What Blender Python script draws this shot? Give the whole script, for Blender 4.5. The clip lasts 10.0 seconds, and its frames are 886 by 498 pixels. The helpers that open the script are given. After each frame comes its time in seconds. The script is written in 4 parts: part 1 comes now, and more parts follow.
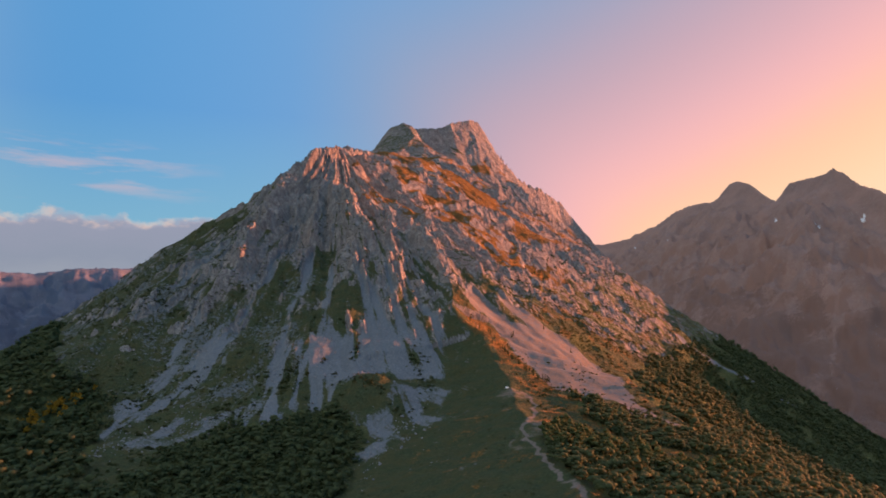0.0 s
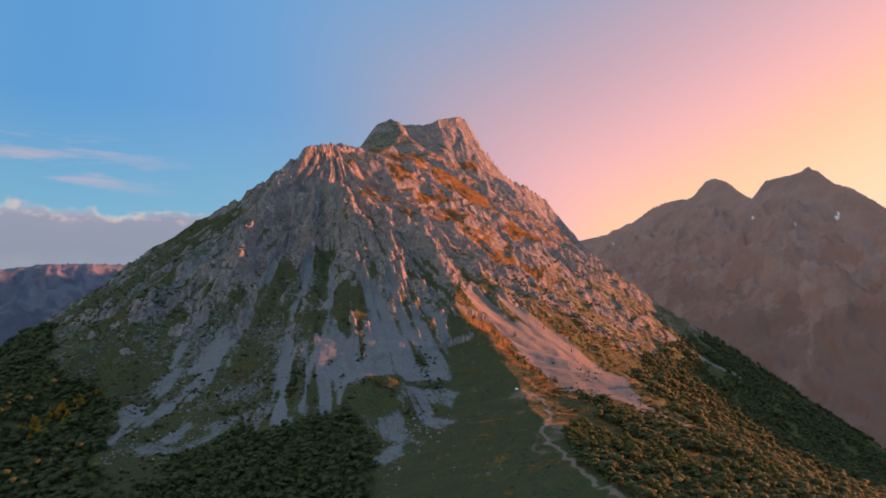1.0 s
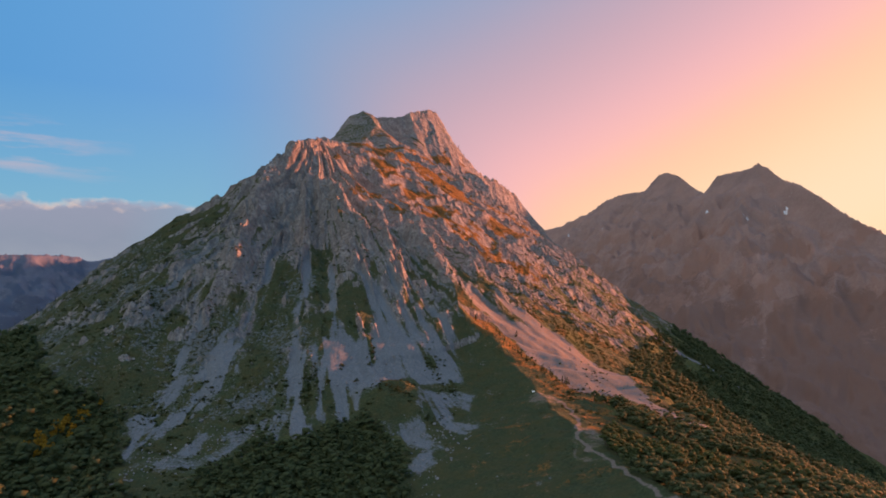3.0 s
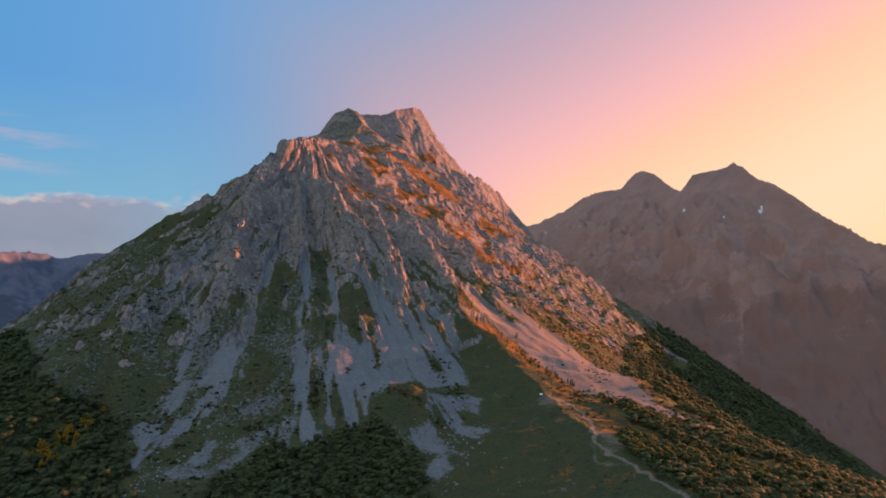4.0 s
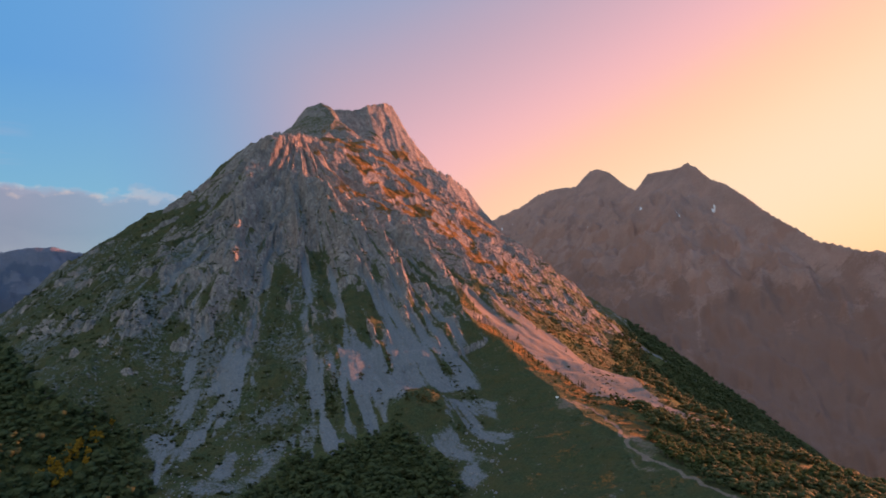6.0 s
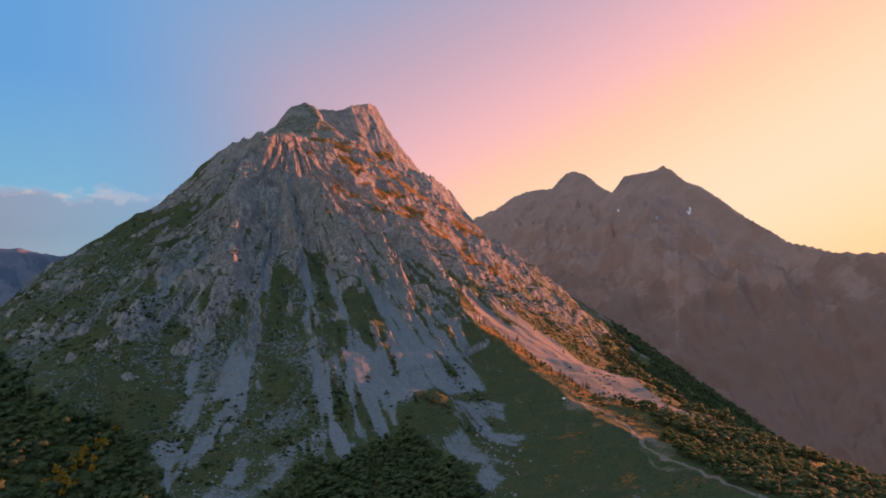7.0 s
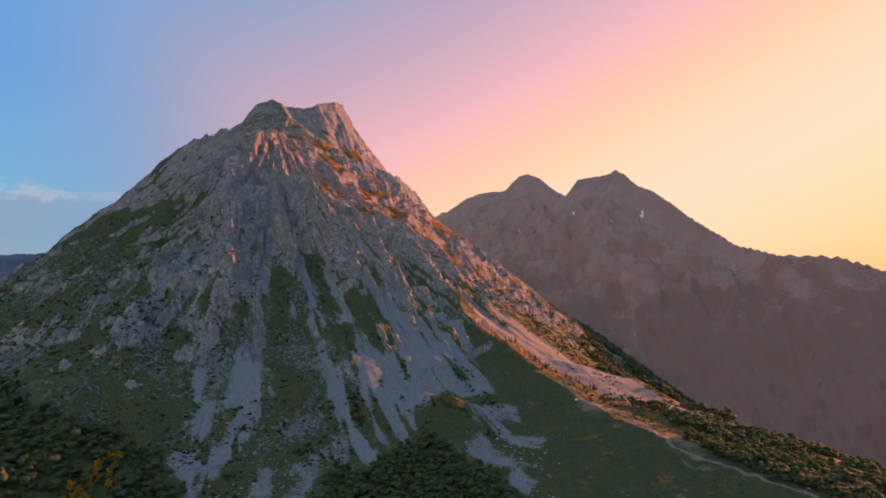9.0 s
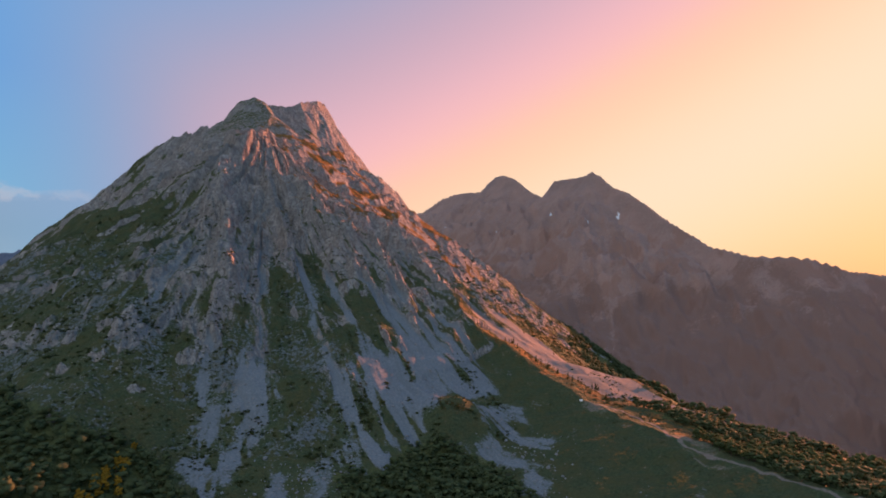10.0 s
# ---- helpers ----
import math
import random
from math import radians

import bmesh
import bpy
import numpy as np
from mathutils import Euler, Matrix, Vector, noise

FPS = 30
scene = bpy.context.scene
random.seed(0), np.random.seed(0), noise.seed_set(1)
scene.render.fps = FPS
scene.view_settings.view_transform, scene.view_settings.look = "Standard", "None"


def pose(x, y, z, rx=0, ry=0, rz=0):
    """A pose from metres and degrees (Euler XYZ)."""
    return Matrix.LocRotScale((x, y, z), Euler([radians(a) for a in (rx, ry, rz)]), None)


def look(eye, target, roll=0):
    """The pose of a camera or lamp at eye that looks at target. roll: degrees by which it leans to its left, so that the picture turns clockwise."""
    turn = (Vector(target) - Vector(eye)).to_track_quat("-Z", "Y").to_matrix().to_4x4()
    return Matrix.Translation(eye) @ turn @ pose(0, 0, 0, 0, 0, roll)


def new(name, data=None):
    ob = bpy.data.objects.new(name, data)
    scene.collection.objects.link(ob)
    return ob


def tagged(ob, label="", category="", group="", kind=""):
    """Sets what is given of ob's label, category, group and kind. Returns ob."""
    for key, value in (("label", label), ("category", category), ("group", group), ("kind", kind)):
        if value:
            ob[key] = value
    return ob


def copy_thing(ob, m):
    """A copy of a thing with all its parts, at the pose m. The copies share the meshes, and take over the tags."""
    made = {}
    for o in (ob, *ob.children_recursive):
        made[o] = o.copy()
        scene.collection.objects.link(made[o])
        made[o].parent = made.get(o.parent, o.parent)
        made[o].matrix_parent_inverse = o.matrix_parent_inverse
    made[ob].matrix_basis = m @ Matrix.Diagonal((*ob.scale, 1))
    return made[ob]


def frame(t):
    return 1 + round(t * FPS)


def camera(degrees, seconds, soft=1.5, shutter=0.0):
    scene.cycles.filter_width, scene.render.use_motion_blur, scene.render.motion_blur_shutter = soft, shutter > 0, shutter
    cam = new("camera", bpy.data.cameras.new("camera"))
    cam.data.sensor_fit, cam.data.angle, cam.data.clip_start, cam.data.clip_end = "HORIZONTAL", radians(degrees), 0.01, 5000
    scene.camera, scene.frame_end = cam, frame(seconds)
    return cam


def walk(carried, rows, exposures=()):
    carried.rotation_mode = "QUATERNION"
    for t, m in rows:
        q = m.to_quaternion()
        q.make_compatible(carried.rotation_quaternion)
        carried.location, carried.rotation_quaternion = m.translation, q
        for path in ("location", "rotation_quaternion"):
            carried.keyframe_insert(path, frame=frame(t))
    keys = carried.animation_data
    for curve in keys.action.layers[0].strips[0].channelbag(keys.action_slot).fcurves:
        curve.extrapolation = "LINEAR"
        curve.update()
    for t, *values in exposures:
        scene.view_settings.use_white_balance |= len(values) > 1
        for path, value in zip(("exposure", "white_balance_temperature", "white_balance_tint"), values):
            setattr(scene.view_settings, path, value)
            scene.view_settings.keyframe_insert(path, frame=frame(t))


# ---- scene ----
cam = camera(70.4, 10.0, soft=1.8)
METRES, EYE, TILT, LEAN, TURN = 280.0, 300.0, 3.6, 0.0, 0.0
ROWS = [
    (0.0, 0.0, 0.0, 0.0, 0.0, 0.0, -0.0),
    (0.5, -0.049, 0.0041, 0.0099, -1.11, -0.24, -0.02),
    (1.0, -0.0978, 0.0092, 0.0198, -2.22, -0.49, -0.1),
    (1.5, -0.1435, 0.0152, 0.0287, -3.28, -0.74, -0.13),
    (2.0, -0.1921, 0.0229, 0.0388, -4.44, -1.01, -0.19),
    (2.5, -0.2409, 0.0316, 0.0485, -5.64, -1.24, -0.27),
    (4.0, -0.3862, 0.0641, 0.0764, -9.22, -1.78, -0.45),
    (4.5, -0.4336, 0.0773, 0.0854, -10.41, -1.95, -0.57),
    (5.0, -0.4807, 0.092, 0.0942, -11.54, -2.16, -0.7),
    (5.5, -0.5277, 0.1075, 0.0997, -12.7, -2.23, -0.79),
    (7.0, -0.6676, 0.1603, 0.0964, -16.39, -2.05, -0.97),
    (7.5, -0.7141, 0.1801, 0.0955, -17.65, -1.97, -1.09),
    (8.0, -0.7594, 0.2011, 0.0944, -18.89, -1.89, -1.19),
    (8.5, -0.8044, 0.2233, 0.093, -20.15, -1.86, -1.28),
    (9.0, -0.8489, 0.2467, 0.0918, -21.44, -1.82, -1.39),
    (9.5, -0.8926, 0.2712, 0.0897, -22.72, -1.76, -1.49),
    (10.0, -0.9358, 0.2962, 0.0887, -24.05, -1.68, -1.61),
]
walk(cam, [(t, pose(0, 0, EYE, TILT, LEAN, TURN) @ pose(METRES * x, METRES * y, METRES * z, 90 + pitch, roll, yaw)) for t, x, y, z, yaw, pitch, roll in ROWS],
     [(0.0, 0.0, 6650, 10), (5.0, 0.0, 6480, 10), (10.0, 0.0, 6180, 10)])


# ---- sky, sun ----
SUN_AZIMUTH, SUN_HEIGHT = 71.5, 4.6  # degrees right of the y axis, degrees above the horizon


def nodes_of(tree):
    tree.nodes.clear()

    def add(kind, links=None, operation="", data_type="", feature="", attribute=""):
        n = tree.nodes.new(kind)
        if operation:
            n.operation = operation
        if data_type:
            n.data_type = data_type
        if feature:
            n.feature = feature
        if attribute:
            n.attribute_name = attribute
        for key, value in (links or {}).items():
            socket = n.inputs[key]
            if isinstance(value, bpy.types.NodeSocket):
                tree.links.new(value, socket)
            else:
                socket.default_value = value
        return n

    return add


def maths(add, what, a, b=0.0, c=0.0):
    return add("ShaderNodeMath", {0: a, 1: b, 2: c}, operation=what).outputs[0]


def srgb(r, g, b):
    return tuple((c / 255 / 12.92 if c < 10.3 else ((c / 255 + 0.055) / 1.055) ** 2.4) for c in (r, g, b)) + (1.0,)


def ramp(add, factor, stops, mode="LINEAR"):
    n = add("ShaderNodeValToRGB", {0: factor})
    n.color_ramp.interpolation = mode
    while len(n.color_ramp.elements) < len(stops):
        n.color_ramp.elements.new(0.5)
    for e, (place, colour) in zip(n.color_ramp.elements, stops):
        e.position, e.color = place, colour
    return n.outputs[0]


def build_world():
    world = bpy.data.worlds.new("evening_sky")
    scene.world = world
    world.use_nodes = True
    add = nodes_of(world.node_tree)
    way = add("ShaderNodeTexCoord").outputs["Generated"]
    part_of = add("ShaderNodeSeparateXYZ", {0: way})
    x, y, z = part_of.outputs
    azimuth = maths(add, "MULTIPLY", maths(add, "ARCTAN2", x, y), 57.2958)
    high = maths(add, "MULTIPLY", maths(add, "ARCSINE", z), 57.2958)
    # the glow spreads from where the sun goes down, and turns mauve and blue away from it
    beside = maths(add, "SUBTRACT", 57.0, maths(add, "ABSOLUTE", maths(add, "SUBTRACT", azimuth, 60.0)))
    above = maths(add, "SUBTRACT", high, maths(add, "MULTIPLY", beside, 0.45))
    aside = maths(add, "SUBTRACT", 14.0, maths(add, "MULTIPLY", beside, 1.2))
    spread = maths(add, "SMOOTH_MAX", above, aside, 8.0)
    spread = maths(add, "DIVIDE", maths(add, "ADD", spread, 30.0), 130.0)
    stops = [(-26, 255, 182, 122), (-19, 255, 213, 164), (-12, 255, 223, 191), (-6, 255, 215, 176), (-1, 253, 198, 162), (3, 250, 185, 184), (8, 219, 174, 184), (13, 194, 165, 181),
             (19, 160, 161, 187), (26, 128, 160, 200), (34, 104, 158, 212), (48, 92, 154, 210), (60, 80, 148, 206), (74, 150, 175, 204), (98, 216, 216, 222)]
    colour = ramp(add, spread, [((s + 30) / 130, srgb(*rgb)) for s, *rgb in stops], "B_SPLINE")
    # paler and greener towards the horizon on the blue side
    low = ramp(add, maths(add, "DIVIDE", high, 30.0), [(0.0, (1, 1, 1, 1)), (0.5, (0, 0, 0, 1))])
    away = ramp(add, spread, [(0.38, (0, 0, 0, 1)), (0.5, (1, 1, 1, 1))])
    pale = maths(add, "MULTIPLY", maths(add, "MULTIPLY", low, away), 0.75)
    colour = add("ShaderNodeMix", {0: pale, 6: colour, 7: srgb(142, 192, 198)}, data_type="RGBA").outputs[2]
    # a bank of evening cloud low on the blue side, with a ragged top, and wisps above it
    place = add("ShaderNodeCombineXYZ", {0: maths(add, "MULTIPLY", azimuth, 0.3), 1: maths(add, "MULTIPLY", high, 0.5), 2: 3.0}).outputs[0]
    puff = add("ShaderNodeTexNoise", {"Vector": place, "Scale": 1.0, "Detail": 6.0, "Roughness": 0.55}).outputs[0]
    top = maths(add, "ADD", maths(add, "MULTIPLY", maths(add, "SUBTRACT", puff, 0.5), 3.0), 6.0)
    depth = maths(add, "SUBTRACT", top, high)
    bank = ramp(add, maths(add, "DIVIDE", depth, 1.4), [(0.0, (0, 0, 0, 1)), (0.5, (1, 1, 1, 1))])
    west = ramp(add, maths(add, "ADD", maths(add, "DIVIDE", azimuth, 60.0), 1.0), [(0.66, (1, 1, 1, 1)), (0.98, (0, 0, 0, 1))])
    bank = maths(add, "MULTIPLY", maths(add, "MULTIPLY", bank, west), 0.93)
    shade = ramp(add, maths(add, "DIVIDE", depth, 5.0), [(0.0, srgb(202, 182, 186)), (0.08, srgb(166, 163, 182)), (0.2, srgb(146, 148, 170)), (0.7, srgb(139, 145, 166)), (1.0, srgb(148, 153, 170))])
    billow = add("ShaderNodeTexNoise", {"Vector": place, "Scale": 2.3, "Detail": 4.0, "Roughness": 0.5}).outputs[0]
    crown = ramp(add, maths(add, "DIVIDE", depth, 1.2), [(0.1, (1, 1, 1, 1)), (0.9, (0, 0, 0, 1))])
    lit = maths(add, "MULTIPLY", ramp(add, billow, [(0.45, (0, 0, 0, 1)), (0.58, (1, 1, 1, 1))]), crown)
    shade = add("ShaderNodeMix", {0: lit, 6: shade, 7: srgb(246, 208, 184)}, data_type="RGBA").outputs[2]
    colour = add("ShaderNodeMix", {0: bank, 6: colour, 7: shade}, data_type="RGBA").outputs[2]
    streak = add("ShaderNodeCombineXYZ", {0: maths(add, "MULTIPLY", azimuth, 0.10), 1: maths(add, "MULTIPLY", high, 0.75), 2: 8.0}).outputs[0]
    wisp = add("ShaderNodeTexNoise", {"Vector": streak, "Scale": 1.0, "Detail": 5.0, "Roughness": 0.6}).outputs[0]
    wisp = ramp(add, wisp, [(0.5, (0, 0, 0, 1)), (0.64, (1, 1, 1, 1))])
    belt = ramp(add, maths(add, "DIVIDE", high, 20.0), [(0.33, (0, 0, 0, 1)), (0.42, (1, 1, 1, 1)), (0.52, (1, 1, 1, 1)), (0.62, (0, 0, 0, 1))])
    lefty = ramp(add, maths(add, "ADD", maths(add, "DIVIDE", azimuth, 60.0), 1.0), [(0.55, (1, 1, 1, 1)), (0.68, (0, 0, 0, 1))])
    wisp = maths(add, "MULTIPLY", maths(add, "MULTIPLY", wisp, maths(add, "MULTIPLY", belt, lefty)), 0.5)
    colour = add("ShaderNodeMix", {0: wisp, 6: colour, 7: srgb(206, 178, 186)}, data_type="RGBA").outputs[2]
    sky = add("ShaderNodeTexSky")
    sky.sky_type, sky.sun_disc, sky.sun_elevation, sky.sun_rotation = "NISHITA", False, radians(SUN_HEIGHT), radians(SUN_AZIMUTH)
    base = add("ShaderNodeBackground", {0: colour, 1: 1.04})
    air = add("ShaderNodeBackground", {0: sky.outputs[0], 1: 0.006})
    both = add("ShaderNodeAddShader", {0: base.outputs[0], 1: air.outputs[0]})
    add("ShaderNodeOutputWorld", {0: both.outputs[0]})


build_world()
sun_lamp = new("sun", bpy.data.lights.new("sun", "SUN"))
sun_lamp.data.energy, sun_lamp.data.color, sun_lamp.data.angle = 16.0, (1.0, 0.30, 0.145), radians(0.6)
sun_lamp.matrix_world = look((math.sin(radians(SUN_AZIMUTH)) * math.cos(radians(SUN_HEIGHT)), math.cos(radians(SUN_AZIMUTH)) * math.cos(radians(SUN_HEIGHT)), math.sin(radians(SUN_HEIGHT))), (0, 0, 0))


# ---- materials ----
def material(name):
    m = bpy.data.materials.new(name)
    m.use_nodes = True
    return m, nodes_of(m.node_tree)


def noise_at(add, where, scale, detail=4.0, rough=0.55):
    return add("ShaderNodeTexNoise", {"Vector": where, "Scale": scale, "Detail": detail, "Roughness": rough}).outputs[0]


def blend(add, factor, a, b):
    return add("ShaderNodeMix", {0: factor, 6: a, 7: b}, data_type="RGBA").outputs[2]


def finish(add, colour, rough, bump=None, strength=0.5, distance=1.0, gloss=0.2):
    links = {"Base Color": colour, "Roughness": rough, "Specular IOR Level": gloss}
    if bump is not None:
        links["Normal"] = add("ShaderNodeBump", {"Height": bump, "Strength": strength, "Distance": distance}).outputs[0]
    add("ShaderNodeOutputMaterial", {0: add("ShaderNodeBsdfPrincipled", links).outputs[0]})


def grey(v, warm=0.0):
    return (v * (1 + warm), v, v * (1 - warm), 1.0)


def land_material(name, far=None):
    """Limestone, loose stones, meadow, dry grass, forest soil and trodden earth, mixed by what covers the ground."""
    m, add = material(name)
    where = add("ShaderNodeTexCoord").outputs["Object"]
    cover = lambda key: add("ShaderNodeAttribute", attribute=key).outputs["Fac"]
    big, mid, fine = noise_at(add, where, 0.012, 5), noise_at(add, where, 0.09, 6, 0.6), noise_at(add, where, 0.6, 5, 0.65)
    stone = noise_at(add, where, 1.6, 4, 0.7)
    # streaks that follow the fall of the slope: cracks and ribs in the rock, runnels in the stones
    across, down = cover("across"), cover("down")
    slant = lambda a, b: add("ShaderNodeCombineXYZ", {0: maths(add, "MULTIPLY", across, a), 1: maths(add, "MULTIPLY", down, b)}).outputs[0]
    crack = noise_at(add, add("ShaderNodeVectorMath", {0: where, 1: (0.11, 0.11, 0.05)}, operation="MULTIPLY").outputs[0], 1.0, 7, 0.6)
    cleft = maths(add, "ABSOLUTE", maths(add, "SUBTRACT", crack, 0.5))
    runnel = noise_at(add, slant(0.22, 0.014), 1.0, 5, 0.6)
    rock = ramp(add, mid, [(0.25, (0.155, 0.155, 0.152, 1)), (0.45, (0.262, 0.26, 0.25, 1)), (0.62, (0.36, 0.352, 0.335, 1)), (0.8, (0.47, 0.455, 0.43, 1))])
    rock = blend(add, ramp(add, fine, [(0.4, (0, 0, 0, 1)), (0.62, (0.7, 0.7, 0.7, 1))]), rock, (0.23, 0.222, 0.215, 1))
    rock = blend(add, ramp(add, big, [(0.45, (0, 0, 0, 1)), (0.65, (0.45, 0.45, 0.45, 1))]), rock, (0.32, 0.25, 0.21, 1))
    rock = blend(add, ramp(add, cleft, [(0.0, (0.6, 0.6, 0.6, 1)), (0.03, (0.15, 0.15, 0.15, 1)), (0.07, (0, 0, 0, 1))]), rock, (0.11, 0.105, 0.1, 1))
    rock = blend(add, ramp(add, crack, [(0.56, (0, 0, 0, 1)), (0.72, (0.75, 0.75, 0.75, 1))]), rock, (0.42, 0.395, 0.36, 1))
    split = maths(add, "ABSOLUTE", maths(add, "SUBTRACT", noise_at(add, add("ShaderNodeVectorMath", {0: where, 1: (0.36, 0.36, 0.15)}, operation="MULTIPLY").outputs[0], 1.0, 5, 0.6), 0.5))
    rock = blend(add, ramp(add, split, [(0.0, (0.7, 0.7, 0.7, 1)), (0.035, (0.1, 0.1, 0.1, 1)), (0.06, (0, 0, 0, 1))]), rock, (0.11, 0.106, 0.102, 1))
    loose = ramp(add, fine, [(0.3, (0.118, 0.136, 0.152, 1)), (0.5, (0.158, 0.182, 0.2, 1)), (0.7, (0.215, 0.24, 0.258, 1))])
    loose = blend(add, ramp(add, mid, [(0.35, (0.5, 0.5, 0.5, 1)), (0.6, (0, 0, 0, 1))]), loose, (0.145, 0.165, 0.178, 1))
    loose = blend(add, ramp(add, stone, [(0.62, (0, 0, 0, 1)), (0.7, (0.6, 0.6, 0.6, 1))]), loose, (0.10, 0.10, 0.10, 1))
    loose = blend(add, ramp(add, runnel, [(0.38, (0.5, 0.5, 0.5, 1)), (0.52, (0, 0, 0, 1))]), loose, (0.125, 0.14, 0.145, 1))
    green = ramp(add, fine, [(0.3, (0.037, 0.052, 0.027, 1)), (0.5, (0.057, 0.077, 0.038, 1)), (0.7, (0.088, 0.108, 0.055, 1))])
    green = blend(add, ramp(add, mid, [(0.4, (0, 0, 0, 1)), (0.65, (0.8, 0.8, 0.8, 1))]), green, (0.085, 0.084, 0.036, 1))
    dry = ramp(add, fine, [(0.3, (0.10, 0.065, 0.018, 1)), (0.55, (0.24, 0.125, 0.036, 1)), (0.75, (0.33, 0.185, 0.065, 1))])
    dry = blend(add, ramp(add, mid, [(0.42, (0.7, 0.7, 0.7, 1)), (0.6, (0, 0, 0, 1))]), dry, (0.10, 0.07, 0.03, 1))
    soil = ramp(add, fine, [(0.3, (0.11, 0.10, 0.08, 1)), (0.7, (0.17, 0.15, 0.12, 1))] if far else [(0.3, (0.06, 0.078, 0.03, 1)), (0.7, (0.115, 0.13, 0.052, 1))])
    earth = ramp(add, fine, [(0.3, (0.135, 0.115, 0.095, 1)), (0.7, (0.22, 0.185, 0.155, 1))])
    # haze of the distance is put into the ground colours
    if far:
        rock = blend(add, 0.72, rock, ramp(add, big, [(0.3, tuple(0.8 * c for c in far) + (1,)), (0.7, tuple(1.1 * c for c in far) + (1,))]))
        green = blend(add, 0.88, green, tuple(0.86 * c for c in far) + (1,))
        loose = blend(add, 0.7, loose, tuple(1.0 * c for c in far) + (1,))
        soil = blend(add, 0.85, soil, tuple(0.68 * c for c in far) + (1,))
    snow = (0.75, 0.76, 0.78, 1)
    patch = noise_at(add, where, 0.25, 4, 0.6)
    jitter = maths(add, "ADD", maths(add, "MULTIPLY", maths(add, "SUBTRACT", mid, 0.5), 0.8), maths(add, "ADD", maths(add, "MULTIPLY", maths(add, "SUBTRACT", fine, 0.5), 1.1), maths(add, "MULTIPLY", maths(add, "SUBTRACT", patch, 0.5), 1.0)))

    jitter = maths(add, "ADD", jitter, maths(add, "MULTIPLY", maths(add, "SUBTRACT", runnel, 0.5), 1.1))

    def edge(key, spread=0.16):
        v = maths(add, "ADD", cover(key), jitter)
        return ramp(add, v, [(0.5 - spread, (0, 0, 0, 1)), (0.5 + spread, (1, 1, 1, 1))])

    colour = blend(add, edge("grass"), rock, green)
    # stones and slabs that show through the turf
    spots = maths(add, "ADD", maths(add, "MULTIPLY", cover("stony"), 0.28), maths(add, "ADD", maths(add, "MULTIPLY", patch, 0.6), maths(add, "MULTIPLY", fine, 0.45)))
    colour = blend(add, ramp(add, spots, [(0.76, (0, 0, 0, 1)), (0.86, (0.85, 0.85, 0.85, 1))]), colour, loose)
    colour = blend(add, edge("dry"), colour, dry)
    colour = blend(add, edge("scree", 0.2), colour, loose)
    colour = blend(add, edge("wood"), colour, soil)
    colour = blend(add, edge("trod", 0.22), colour, earth)
    if far:
        colour = blend(add, edge("snow", 0.05), colour, snow)
    cracks = add("ShaderNodeTexVoronoi", {"Vector": where, "Scale": 0.16}, feature="DISTANCE_TO_EDGE").outputs[0]
    height = maths(add, "ADD", maths(add, "MULTIPLY", mid, 3.5), maths(add, "ADD", maths(add, "MULTIPLY", fine, 1.0), maths(add, "ADD", maths(add, "MULTIPLY", maths(add, "MINIMUM", cracks, 0.25), 2.0), maths(add, "ADD", maths(add, "MULTIPLY", maths(add, "MINIMUM", cleft, 0.08), 14.0), maths(add, "MULTIPLY", maths(add, "MINIMUM", split, 0.07), 9.0)))))
    firm = maths(add, "MULTIPLY_ADD", maths(add, "MAXIMUM", cover("scree"), maths(add, "MULTIPLY", cover("trod"), 1.6)), -0.42, 0.55)
    finish(add, colour, 0.95, height, firm, 1.6, 0.1)
    return m


def leaf_material(name, dark, light, joined):
    m, add = material(name)
    if joined:
        chance = add("ShaderNodeNewGeometry").outputs["Random Per Island"]
        where = add("ShaderNodeTexCoord").outputs["Object"]
        chance = maths(add, "ADD", maths(add, "MULTIPLY", chance, 0.35), maths(add, "MULTIPLY", noise_at(add, where, 0.09, 3), 0.75))
    else:
        info = add("ShaderNodeObjectInfo").outputs["Random"]
        chance = maths(add, "ADD", maths(add, "MULTIPLY", info, 0.6), maths(add, "MULTIPLY", add("ShaderNodeNewGeometry").outputs["Random Per Island"], 0.4))
    colour = ramp(add, chance, [(0.1, dark), (0.9, light)])
    shade = add("ShaderNodeBsdfPrincipled", {"Base Color": colour, "Roughness": 0.8, "Specular IOR Level": 0.15})
    glow = add("ShaderNodeBsdfTranslucent", {0: colour})
    add("ShaderNodeOutputMaterial", {0: add("ShaderNodeMixShader", {0: 0.45, 1: shade.outputs[0], 2: glow.outputs[0]}).outputs[0]})
    return m


def plain_material(name, dark, light, scale, rough=0.9, bump=0.3):
    m, add = material(name)
    where = add("ShaderNodeTexCoord").outputs["Object"]
    n = noise_at(add, where, scale, 5, 0.6)
    tone = add("ShaderNodeObjectInfo").outputs["Random"]
    n2 = maths(add, "ADD", maths(add, "MULTIPLY", n, 0.7), maths(add, "MULTIPLY", tone, 0.3))
    finish(add, ramp(add, n2, [(0.25, dark), (0.75, light)]), rough, n, bump, 0.3)
    return m


